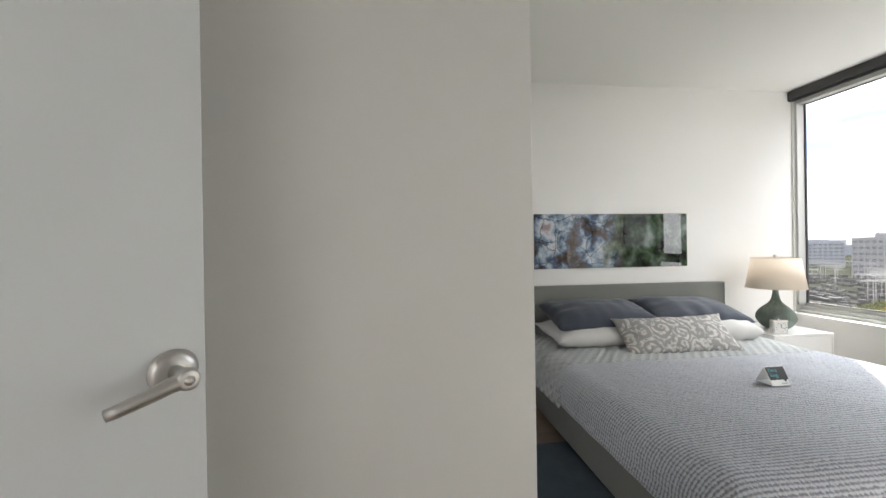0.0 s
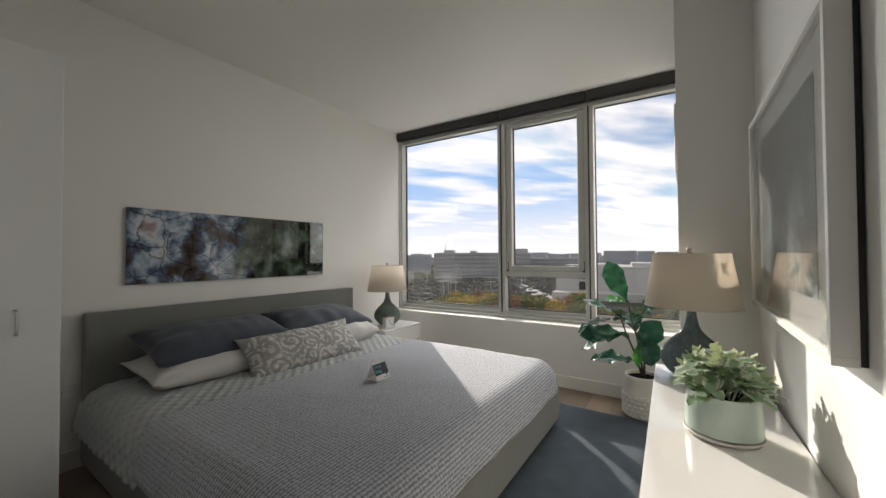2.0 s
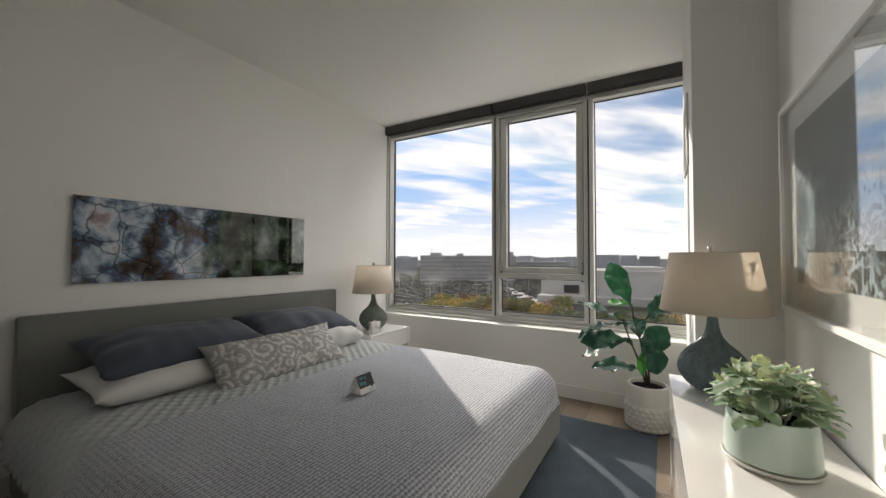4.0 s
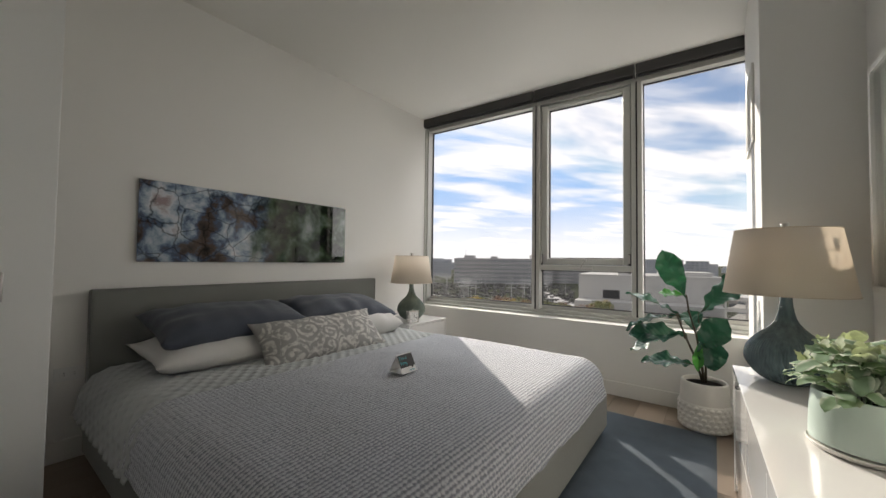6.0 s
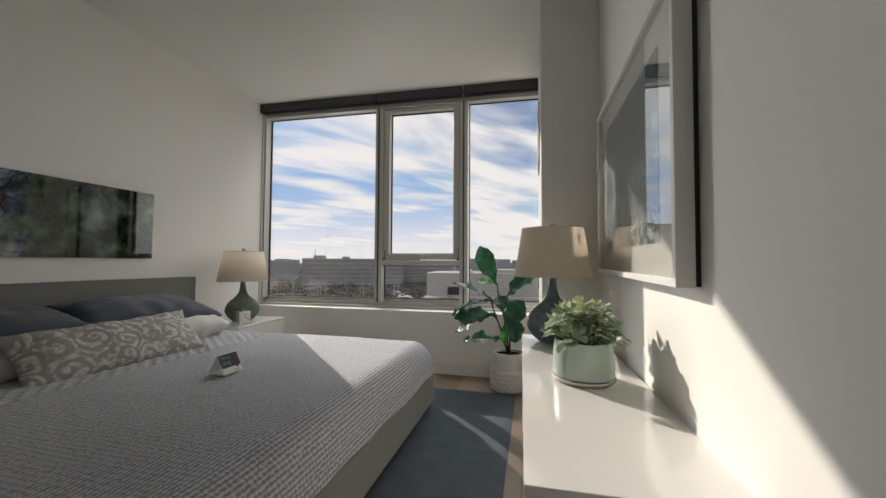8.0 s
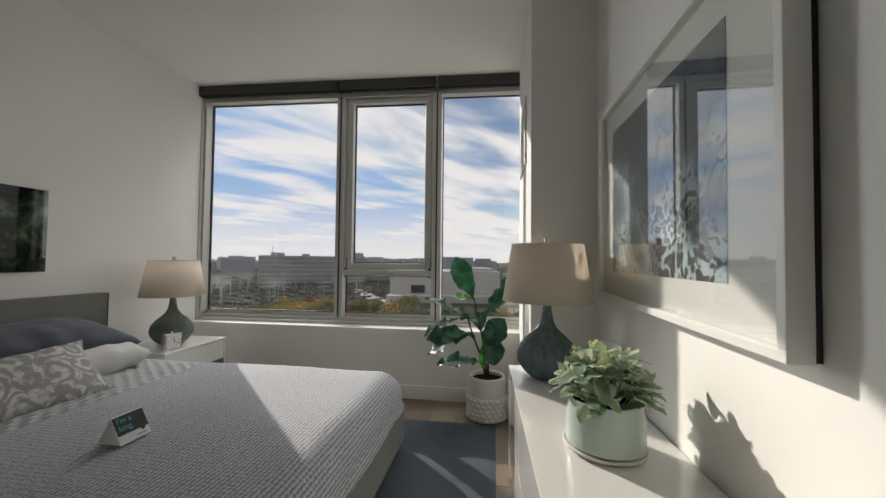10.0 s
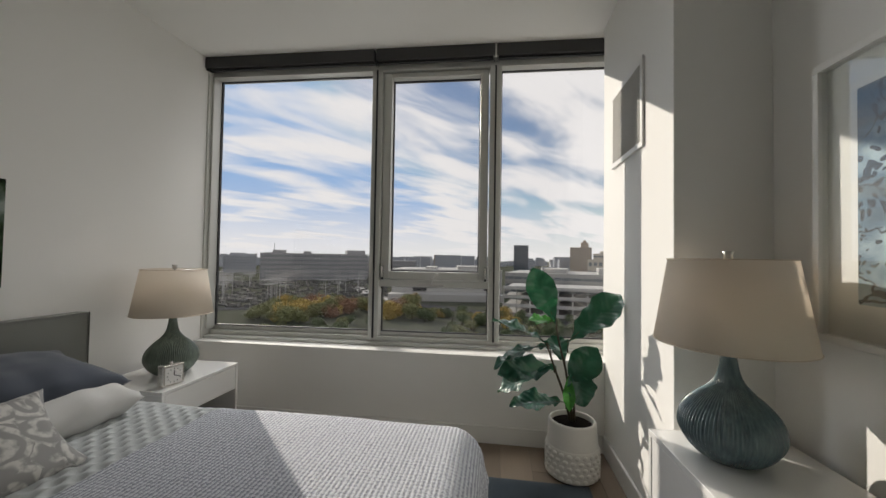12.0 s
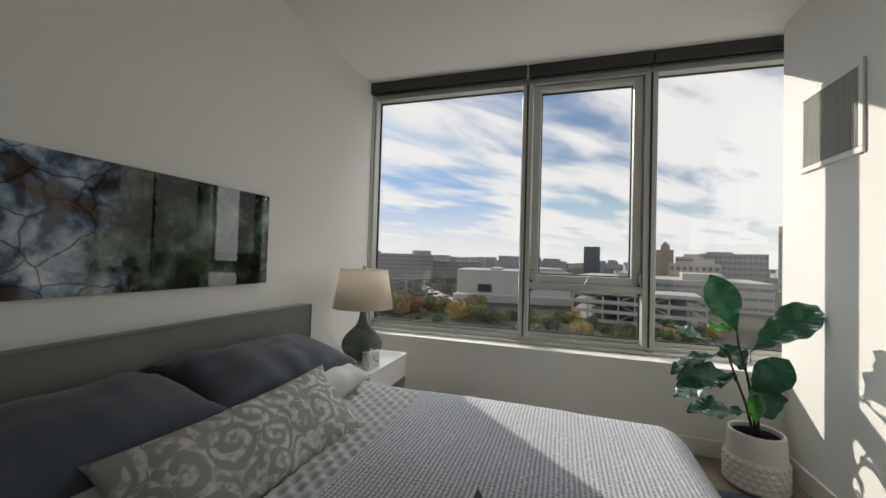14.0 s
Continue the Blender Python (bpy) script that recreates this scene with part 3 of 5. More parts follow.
win("transom", (4.13, 4.235, M2[1], M1[0], 1.000, 1.052), ALU, 0.004)


def pane(y0, y1, z0, z1, x, gasket=0.008):
    g = bmesh.new()
    box(x - 0.01, x + 0.01, y0, y0 + gasket, z0, z1, bm=g); box(x - 0.01, x + 0.01, y1 - gasket, y1, z0, z1, bm=g)
    box(x - 0.01, x + 0.01, y0 + gasket, y1 - gasket, z0, z0 + gasket, bm=g); box(x - 0.01, x + 0.01, y0 + gasket, y1 - gasket, z1 - gasket, z1, bm=g)
    part("gasket", g, DARK, window, "black rubber gasket")
    p = part("pane", box(x - 0.003, x + 0.003, y0 + 0.002, y1 - 0.002, z0 + 0.002, z1 - 0.002), GLASS, window, "clear glass pane")
    p.visible_shadow = False


pane(M1[1], 3.462, 0.655, 2.632, 4.21)
pane(0.325, M2[0], 0.655, 2.632, 4.21)
pane(M2[1], M1[0], 0.655, 1.0, 4.21)
# awning sash
S0, S1, SZ0, SZ1 = M2[1] + 0.006, M1[0] - 0.006, 1.058, 2.622
for nm, d in (("sash_stile", (4.15, 4.25, S0, S0 + 0.062, SZ0, SZ1)), ("sash_stile", (4.15, 4.25, S1 - 0.062, S1, SZ0, SZ1)),
              ("sash_rail", (4.15, 4.25, S0 + 0.062, S1 - 0.062, SZ0, SZ0 + 0.056)), ("sash_rail", (4.15, 4.25, S0 + 0.062, S1 - 0.062, SZ1 - 0.040, SZ1))):
    win(nm, d, ALU, 0.006)
pane(S0 + 0.062, S1 - 0.062, SZ0 + 0.056, SZ1 - 0.040, 4.215)
# operator and side latches
op = win("window_operator", (4.118, 4.148, 1.60, 1.80, 1.008, 1.030), CHROME, 0.006, "metal crank operator")
part("crank_arm", tube([(4.115, 1.70, 1.03), (4.09, 1.685, 1.055), (4.075, 1.66, 1.09)], 0.007, 0.006), CHROME, op)
part("crank_knob", box(4.066, 4.086, 1.640, 1.662, 1.085, 1.108, 0.006), CHROME, op)
for y in (S0 + 0.012, S1 - 0.012):
    la = win("window_latch", (4.136, 4.150, y - 0.009, y + 0.009, 0.985, 1.155), DARK, 0.004, "dark metal latch")
    part("latch_lever", box(4.118, 4.137, y - 0.007, y + 0.007, 1.07, 1.15, 0.005), CHROME, la)

# blinds rolled up in fascia boxes
for y0, y1 in ((2.138, YN - 0.002), (1.252, 2.125), (0.30, 1.239)):
    bl = thing("roller_blind", "rolled-up charcoal roller blind in a dark fascia above the window", "blind", group="blinds over the window")
    bl.matrix_world = ASKEW
    part("fascia", box(4.045, 4.055, y0, y1, 2.668, H - 0.002, 0.003), SHADE_FABRIC, bl)
    part("end_bracket", box(4.055, 4.125, y0, y0 + 0.004, 2.660, H - 0.002), DARK, bl)
    part("end_bracket", box(4.055, 4.125, y1 - 0.004, y1, 2.660, H - 0.002), DARK, bl)
    r = part("fabric_roll", lathe([(0.03, 0), (0.03, y1 - y0 - 0.02)], 20), SHADE_FABRIC, bl, smooth=True)
    r.matrix_local = pose(4.09, y1 - 0.01, 2.705, 90, 0, 0)
    part("bottom_bar", box(4.078, 4.102, y0 + 0.01, y1 - 0.01, 2.658, 2.674, 0.004), DARK, bl)

# ---------------------------------------------------------------- doors
door = tagged(new("door_1"), "white painted flush door standing open at the entry", "door", "", "structure")
door.matrix_world = pose(-0.215, 1.083, 0.0, 0, 0, 45)
part("door_leaf", box(-0.82, 0.0, -0.04, 0.0, 0.01, 2.07, 0.003), DOORP, door)
hs = new("door_handle"); hs.parent = door; hs.matrix_local = pose(-0.053, -0.04, 1.033, 90, 0, 0)
part("rose", lathe(smoothed([(0.040, 0.0), (0.040, 0.004), (0.034, 0.012), (0.026, 0.016), (0.014, 0.018)], 4), 36), CHROME, hs, smooth=True)
part("spindle", lathe([(0.0135, 0.016), (0.0125, 0.052), (0.0165, 0.056), (0.0175, 0.060)], 28), CHROME, hs, smooth=True)
part("lever_hub", lathe(smoothed([(0.0170, 0.058), (0.0185, 0.064), (0.0185, 0.080), (0.0160, 0.085), (0.0125, 0.086)], 4), 32), CHROME, hs, smooth=True)
part("lever", tube([(0.012, 0.003, 0.070), (-0.006, 0.0, 0.0725), (-0.034, -0.008, 0.0725), (-0.064, -0.017, 0.070), (-0.090, -0.025, 0.066), (-0.104, -0.029, 0.062)], 0.0150, 0.0098, 16), CHROME, hs, smooth=True)
part("privacy_button", lathe([(0.0085, 0.086), (0.0085, 0.0875), (0.0055, 0.088), (0.0050, 0.0915), (0.002, 0.092)], 20), SILVERED, hs, "round privacy button", smooth=True)
part("latch_plate", box(-0.001, 0.002, -0.033, -0.007, 0.99, 1.06), CHROME, door)

closet = tagged(new("door_2"), "white painted closet door leaf folded open", "door", "", "structure")
part("door_leaf", box(EX + 0.004, 0.985, 2.738, 2.772, 0.03, 2.10, 0.003), DOORP, closet)
pl = part("pull_handle", tube([(0.857, 2.738, 1.014), (0.857, 2.716, 1.014), (0.857, 2.712, 1.008), (0.857, 2.712, 0.926), (0.857, 2.716, 0.920), (0.857, 2.738, 0.920)], 0.0055, 0.0055, 10), CHROME, closet, "brushed nickel bar pull", smooth=True)


# ---------------------------------------------------------------- bed
bed = thing("bed", "king bed with low upholstered grey frame and headboard", "bed", (2.21, 2.3, 0))
BX, BY = 2.21, 2.3


def bed_part(name, dims, mat, bevel, label="", seg=3):
    o = part(name, box(dims[0] - BX, dims[1] - BX, dims[2] - BY, dims[3] - BY, dims[4], dims[5], bevel, seg), mat, bed, label, smooth=False)
    return o


hb = bed_part("headboard", (1.20, 3.238, 3.400, 3.476, 0.03, 0.899), UPHOLSTERY, 0.016)
pi = part("piping", tube([(1.205 - BX, 3.401 - BY, 0.05), (1.205 - BX, 3.401 - BY, 0.895), (3.233 - BX, 3.401 - BY, 0.895), (3.233 - BX, 3.401 - BY, 0.05)], 0.0045, 0.0045, 6), UPHOLSTERY, hb)
bed_part("side_rail", (1.185, 1.26, 1.345, 3.40, 0.045, 0.285), UPHOLSTERY, 0.028, seg=4)
bed_part("side_rail", (3.175, 3.25, 1.345, 3.40, 0.045, 0.285), UPHOLSTERY, 0.028, seg=4)
bed_part("foot_rail", (1.185, 3.25, 1.270, 1.345, 0.045, 0.285), UPHOLSTERY, 0.028, seg=4)
for x, y in ((1.3, 1.4), (3.13, 1.4), (1.3, 3.3), (3.13, 3.3)):
    bed_part("leg", (x - 0.03, x + 0.03, y - 0.03, y + 0.03, 0.012, 0.05), DARK, 0.004)
bed_part("slat_base", (1.26, 3.175, 1.345, 3.40, 0.15, 0.2), DARK, 0.0)
matt = tagged(part("mattress", box(1.262, 3.172, 1.348, 3.392, 0.201, 0.452, 0.06, 4), LINEN), "white mattress under the coverlet on the bed", "mattress")


def draped(u, v, rect, top, R, flare=0.10, wav=0.0):
    """Where cloth lies that is u, v along a flat table with rounded edges and hangs over them."""
    x0, x1, y0, y1 = rect
    qx, qy = min(max(u, x0), x1), min(max(v, y0), y1)
    dx, dy = u - qx, v - qy
    d = math.hypot(dx, dy)
    sag = 0.010 * noise.noise((u * 1.7, v * 1.7, 3.1)) + 0.005 * noise.noise((u * 5, v * 5, 1.7))
    if d < 1e-9:
        return Vector((u, v, top + sag))
    nx, ny = dx / d, dy / d
    quarter = R * math.pi / 2
    if d < quarter:
        a = d / R
        off, dz = R * math.sin(a), R * (1 - math.cos(a))
    else:
        e = d - quarter
        off, dz = R + e * flare, R + e * 0.985
        if abs(dx) > 1e-6 and abs(dy) > 1e-6:
            off += e * wav * math.sin(7 * math.atan2(dy, dx))
        off += e * 0.10 * noise.noise((u * 6, v * 6, 9.0))
    return Vector((qx + nx * off, qy + ny * off, top + sag * max(0.0, 1 - d / quarter) - dz))


def cloth(name, us, vs_of, height, mat, rect, top, R, flare, wav, label, category, thick):
    bm = bmesh.new()
    uvl = bm.loops.layers.uv.new("UVMap")
    flat = {}
    rows = []
    for u in us:
        row = []
        for v in vs_of(u):
            p = draped(u, v, rect, top, R, flare, wav)
            du, dv = draped(u + 0.004, v, rect, top, R, flare, wav), draped(u, v + 0.004, rect, top, R, flare, wav)
            nrm = (du - p).cross(dv - p)
            nrm = nrm.normalized() if nrm.length > 1e-12 else Vector((0, 0, 1))
            row.append(bm.verts.new(p + nrm * height(u, v)))
            flat[row[-1]] = (u, v)
        rows.append(row)
    for a, b in zip(rows, rows[1:]):
        for k in range(len(a) - 1):
            f = bm.faces.new((a[k], b[k], b[k + 1], a[k + 1]))
            for lp in f.loops:
                lp[uvl].uv = flat[lp.vert]
    o = part(name, bm, mat, smooth=True)
    s = o.modifiers.new("thickness", "SOLIDIFY"); s.thickness = thick; s.offset = -1
    return tagged(o, label, category)


RECT = (1.318, 3.118, 1.418, 9.0)


def puff(u, v):
    """Puffed rows drawn in at staggered tufts."""
    sx, sy = 0.068, 0.043
    j = math.floor(v / sy)
    h = 0.0
    for jj in (j, j + 1):
        o = 0.5 * (jj % 2)
        i = round(u / sx - o)
        du, dv = u - (i + o) * sx, v - jj * sy
        h += math.exp(-(du * du / 0.00040 + dv * dv / 0.00018))
    return 0.024 * (1 - min(1.0, h)) - 0.006 + 0.003 * noise.noise((u * 30, v * 30, 0))


cloth("coverlet", np.arange(1.025, 3.42, 0.0092), lambda u: np.arange(2.44, 3.392, 0.0088), puff, QUILT, RECT, 0.464, 0.14, 0.26, 0.0,
      "pale grey tufted quilted coverlet spread over the bed", "coverlet", 0.006)


def knit(u, v):
    """Ribs across the bed with a stitch along each."""
    w = v / RIB
    rib = math.cos(2 * math.pi * w)
    st = math.cos(2 * math.pi * u / 0.034 + math.pi * (int(math.floor(w)) % 2))
    lump = noise.noise((u * 23, w * 0.9, 2.0))
    return 0.0008 * rib * (1 + 0.7 * st + 2.0 * lump) + 0.0018 * st * lump + 0.004 * noise.noise((u * 2.2, v * 2.2, 7.0))


def throw_rows(u):
    hem = 1.418 - 0.285 + 0.022 * noise.noise((u * 3.1, 0.3, 0.0)) + 0.010 * noise.noise((u * 11, 4.3, 0.0))
    if u < 1.318:
        hem += (1.318 - u) * 0.45
    if u > 3.118:
        hem += (u - 3.118) * 0.45
    head = 2.545 + 0.012 * noise.noise((u * 2.0, 9.3, 0.0))
    return np.linspace(hem, head, 345)


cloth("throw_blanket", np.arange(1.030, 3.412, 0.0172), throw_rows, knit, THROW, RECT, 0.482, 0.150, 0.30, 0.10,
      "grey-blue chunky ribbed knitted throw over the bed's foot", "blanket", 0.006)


def pillow_mesh(w, h, t, seed, nu=44, nv=26, wrinkle=0.006, full=3.2):
    bm = bmesh.new()
    grid = {}
    for side in (1, -1):
        for i in range(nu + 1):
            for j in range(nv + 1):
                edge = i in (0, nu) or j in (0, nv)
                if side == -1 and edge:
                    grid[(side, i, j)] = grid[(1, i, j)]
                    continue
                u, v = 2 * i / nu - 1, 2 * j / nv - 1
                f = (max(0.0, 1 - abs(u) ** full) * max(0.0, 1 - abs(v) ** 2.6)) ** 0.52
                x = w / 2 * u * (1 - 0.07 * (1 - v * v))
                y = h / 2 * v * (1 - 0.09 * (1 - u * u))
                pull = 0.5 + 0.5 * (abs(u) ** 4 + abs(v) ** 4)
                z = side * t / 2 * f
                if not edge:
                    z += wrinkle * noise.noise((x * 9 + seed, y * 5, side * 3.0)) * pull * 2 + wrinkle * 0.7 * noise.noise((x * 3.1, y * 17 + seed, side)) * pull
                z += 0.014 * (u * u) * (v * v)
                grid[(side, i, j)] = bm.verts.new((x, y, z))
        for i in range(nu):
            for j in range(nv):
                q = [grid[(side, i, j)], grid[(side, i + 1, j)], grid[(side, i + 1, j + 1)], grid[(side, i, j + 1)]]
                bm.faces.new(q if side == 1 else q[::-1])
    return bm


def pillow(name, w, h, t, seed, mat, m, label, group, wrinkle=0.006, full=3.2):
    o = part(name, pillow_mesh(w, h, t, seed, wrinkle=wrinkle, full=full), mat, smooth=True)
    o.matrix_world = m
    return tagged(o, label, "pillow", group)


pillow("pillow", 0.92, 0.50, 0.19, 1.0, LINEN, pose(1.80, 3.10, 0.555, 6, 0, 1), "white cotton bed pillow lying on the coverlet", "sleeping pillows", 0.010)
pillow("pillow", 0.76, 0.44, 0.19, 5.0, LINEN, pose(2.690, 3.08, 0.556, 6, 0, -1), "white cotton bed pillow lying on the coverlet", "sleeping pillows", 0.016, 12.0)
pillow("pillow", 0.90, 0.45, 0.225, 9.0, SLATE, pose(1.825, 3.150, 0.672, 15, 1, 1.5), "slate-blue pillow leaning on the headboard", "slate pillows", 0.013)
pillow("pillow", 0.87, 0.45, 0.215, 14.0, SLATE, pose(2.64, 3.165, 0.672, 14, 2, -1.5), "slate-blue pillow leaning on the headboard", "slate pillows", 0.013)
pillow("lumbar_cushion", 0.90, 0.340, 0.15, 21.0, IKAT, pose(2.255, 2.82, 0.566, 44, -1.0, -2.5), "long grey lumbar cushion with cream scroll pattern on the bed", "", 0.010)

# tent card on the bed
card = thing("tent_card", "folded white and black tent card standing on the throw", "card", (2.205, 2.055, 0.492))
cb = bmesh.new()
w2 = 0.056
pts = [(-w2, -0.047, 0), (w2, -0.047, 0), (w2, 0.0, 0.088), (-w2, 0.0, 0.088), (w2, 0.047, 0), (-w2, 0.047, 0)]
vs = [cb.verts.new(p) for p in pts]
cb.faces.new((vs[0], vs[1], vs[2], vs[3])); cb.faces.new((vs[3], vs[2], vs[4], vs[5])); cb.faces.new((vs[5], vs[4], vs[1], vs[0]))
body = part("card_body", cb, CARDBOARD, card)
sm = body.modifiers.new("thickness", "SOLIDIFY"); sm.thickness = 0.001; sm.offset = 1
FACE = pose(0, -0.0479, 0.0, math.degrees(math.atan2(0.088, 0.047)), 0, 0)
bp = part("printed_panel", box(-w2 + 0.001, w2 - 0.001, 0.030, 0.097, 0.0016, 0.0020), BLACK, card, "black printed panel"); bp.matrix_local = FACE
bub = bmesh.new()
bv = [bub.verts.new(p) for p in ((0.022, 0.0305, 0.0018), (0.044, 0.0305, 0.0018), (0.033, 0.018, 0.0018))]
bub.faces.new(bv)
tl = part("printed_tail", bub, BLACK, card); tl.matrix_local = FACE
bar = part("printed_line", box(0.004, 0.04, 0.009, 0.013, 0.0014, 0.0018), TEAL_INK, card); bar.matrix_local = FACE


def lettering(name, words, size, mat, parent, m):
    cu = bpy.data.curves.new(name, "FONT")
    cu.body, cu.size, cu.extrude = words, size, 0.0003
    tmp = new(name, cu)
    me = bpy.data.meshes.new_from_object(tmp.evaluated_get(bpy.context.evaluated_depsgraph_get()))
    bpy.data.objects.remove(tmp)
    me.materials.append(mat)
    o = new(name, me); o.parent = parent; o.matrix_local = m
    return o


lettering("lettering", "I'm a", 0.028, TEAL_INK, card, FACE @ pose(-0.046, 0.071, 0.0024))
lettering("lettering", "king.", 0.028, TEAL_INK, card, FACE @ pose(-0.046, 0.045, 0.0024))

# ---------------------------------------------------------------- nightstand
ns = thing("nightstand", "white lacquered nightstand with one drawer above an open shelf", "nightstand", (3.255, 2.96, 0))
NW, ND, NH = 0.57, 0.49, 0.486
part("top_panel", box(0, NW, 0.0, ND, NH - 0.018, NH, 0.002), LACQUER, ns)
for x in (0.0, NW - 0.018):
    part("side_panel", box(x, x + 0.018, 0.0, ND, 0.0, NH - 0.0185, 0.002), LACQUER, ns)
part("back_panel", box(0.0185, NW - 0.0185, ND - 0.012, ND, 0.05, NH - 0.0185), LACQUER, ns)
part("shelf", box(0.0185, NW - 0.0185, 0.012, ND - 0.013, 0.05, 0.068, 0.002), LACQUER, ns)
dr = part("drawer_front", box(0.0205, NW - 0.0205, 0.002, 0.02, 0.318, NH - 0.021, 0.002), LACQUER, ns)
part("drawer_box", box(0.03, NW - 0.03, 0.021, ND - 0.02, 0.33, 0.45), WHITE, ns)
bx = tagged(part("storage_box", box(3.36, 3.70, 3.02, 3.36, 0.069, 0.20, 0.006), BLACK), "black box on the nightstand's open shelf", "box")

# ---------------------------------------------------------------- lamps
def table_lamp(at, label, glaze):
    la = thing("table_lamp", label, "lamp", at, group="matching table lamps")
    prof = smoothed([(0.066, 0.0), (0.080, 0.006), (0.112, 0.035), (0.136, 0.075), (0.140, 0.105), (0.129, 0.145), (0.098, 0.185), (0.062, 0.218), (0.038, 0.250), (0.026, 0.290), (0.0215, 0.335), (0.021, 0.385)], 5)
    part("base", lathe(prof, 384, 80, 0.0019, 0.012, 0.31), glaze, la, "ribbed glazed ceramic gourd base", smooth=True)
    part("neck", lathe([(0.013, 0.385), (0.013, 0.44)], 16), CHROME, la)
    sh = bmesh.new()
    n = 64
    rings = [[sh.verts.new((r * math.cos(2 * math.pi * k / n), r * math.sin(2 * math.pi * k / n), z)) for k in range(n)] for r, z in ((0.212, 0.366), (0.169, 0.636))]
    for k in range(n):
        sh.faces.new((rings[0][k], rings[0][(k + 1) % n], rings[1][(k + 1) % n], rings[1][k]))
    so = part("shade", sh, SHADE, la, "tapered cream linen drum shade", smooth=True)
    md = so.modifiers.new("thickness", "SOLIDIFY"); md.thickness = 0.002
    for r, z in ((0.2125, 0.366), (0.1695, 0.636)):
        pts = [(r * math.cos(2 * math.pi * k / 48), r * math.sin(2 * math.pi * k / 48), z) for k in range(49)]
        part("trim_ring", tube(pts, 0.0022, 0.0022, 6), LAMP_SHADE, so)
    for k in range(3):
        a = 2 * math.pi * k / 3
        part("spider_arm", tube([(0, 0, 0.628), (0.168 * math.cos(a), 0.168 * math.sin(a), 0.633)], 0.002, 0.002, 6), CHROME, la)
    part("bulb", lathe(smoothed([(0.012, 0.44), (0.022, 0.47), (0.03, 0.51), (0.02, 0.54), (0.002, 0.55)], 4), 20), WHITE, la, smooth=True)
    part("harp", tube([(0.0, -0.012, 0.42), (0.0, -0.05, 0.47), (0.0, -0.05, 0.56), (0.0, -0.012, 0.626), (0.0, 0.012, 0.626), (0.0, 0.05, 0.56), (0.0, 0.05, 0.47), (0.0, 0.012, 0.42)], 0.002, 0.002, 6), CHROME, la)
    part("finial", lathe([(0.006, 0.626), (0.006, 0.637), (0.014, 0.640), (0.012, 0.652), (0.017, 0.662), (0.012, 0.665)], 20), CHROME, la, smooth=True)
    return la


table_lamp((3.543, 3.196, 0.487), "green-grey ribbed ceramic table lamp with cream shade on nightstand", LAMP_GREEN)
table_lamp((2.862, 0.482, 0.590), "blue-grey ribbed ceramic table lamp with cream shade on dresser", LAMP_GLAZE)

# clock on the nightstand
ck = thing("table_clock", "small square silver table clock standing on the nightstand", "clock", (3.365, 3.020, 0.487), -14)
ck.scale = (1.18, 1.18, 1.18)
part("case", box(-0.048, 0.048, -0.02, 0.02, 0.0, 0.098, 0.004), SILVERED, ck)
part("dial", box(-0.038, 0.038, -0.0225, -0.0205, 0.010, 0.088), CARDBOARD, ck, "cream clock dial")
part("hour_hand", box(-0.002, 0.002, -0.0245, -0.023, 0.049, 0.071), BLACK, ck)
mh = part("minute_hand", box(-0.0015, 0.0015, -0.0265, -0.025, 0.0, 0.030), BLACK, ck); mh.matrix_local = pose(0, 0, 0.049, 0, 110, 0)
for k in range(12):
    a = math.radians(30 * k)
    mk = part("hour_mark", box(-0.0012, 0.0012, -0.0242, -0.0228, 0.028, 0.034), BLACK, ck); mk.matrix_local = pose(0, 0, 0.049, 0, 30 * k, 0)
part("knob", lathe([(0.005, 0.098), (0.006, 0.106), (0.003, 0.109)], 12), SILVERED, ck)

# ---------------------------------------------------------------- dresser
ds = thing("dresser", "long low white high-gloss dresser with flat drawers", "dresser", (3.038, 0.657, 0), 1.7)
DL, DD, DH = 1.57, 0.445, 0.589
part("top_panel", box(-DL, 0, -DD, 0.0, DH - 0.022, DH, 0.002), LACQUER, ds)
for x in (-DL, -0.02):
    part("side_panel", box(x, x + 0.02, -DD, -0.001, 0.0, DH - 0.0225, 0.002), LACQUER, ds)
part("back_panel", box(-DL + 0.0205, -0.0205, -DD, -DD + 0.01, 0.03, DH - 0.023), WHITE, ds)
part("plinth", box(-DL + 0.0205, -0.0205, -0.05, -0.03, 0.0, 0.055), LACQUER, ds)
part("carcass", box(-DL + 0.0205, -0.0205, -DD + 0.011, -0.028, 0.058, DH - 0.024), WHITE, ds)
cw = (DL - 0.042) / 3
for i in range(3):
    for j in range(2):
        x0 = -DL + 0.021 + i * cw
        part("drawer_front", box(x0 + 0.0015, x0 + cw - 0.0015, -0.0235, -0.004, 0.060 + j * 0.253, 0.060 + j * 0.253 + 0.250, 0.0015), LACQUER, ds)


# ---------------------------------------------------------------- pictures and wall fittings
art = thing("wall_art", "long glossy abstract print in blue and dark green", "picture", (2.157, 3.490, 1.300))
part("mounting_panel", box(-0.752, 0.752, -0.014, 0.0, -0.246, 0.246, 0.001), BLACK, art, "dark mounting panel behind the print")
part("print", box(-0.757, 0.757, -0.020, -0.0142, -0.250, 0.250, 0.0012), PRINT_A, art)

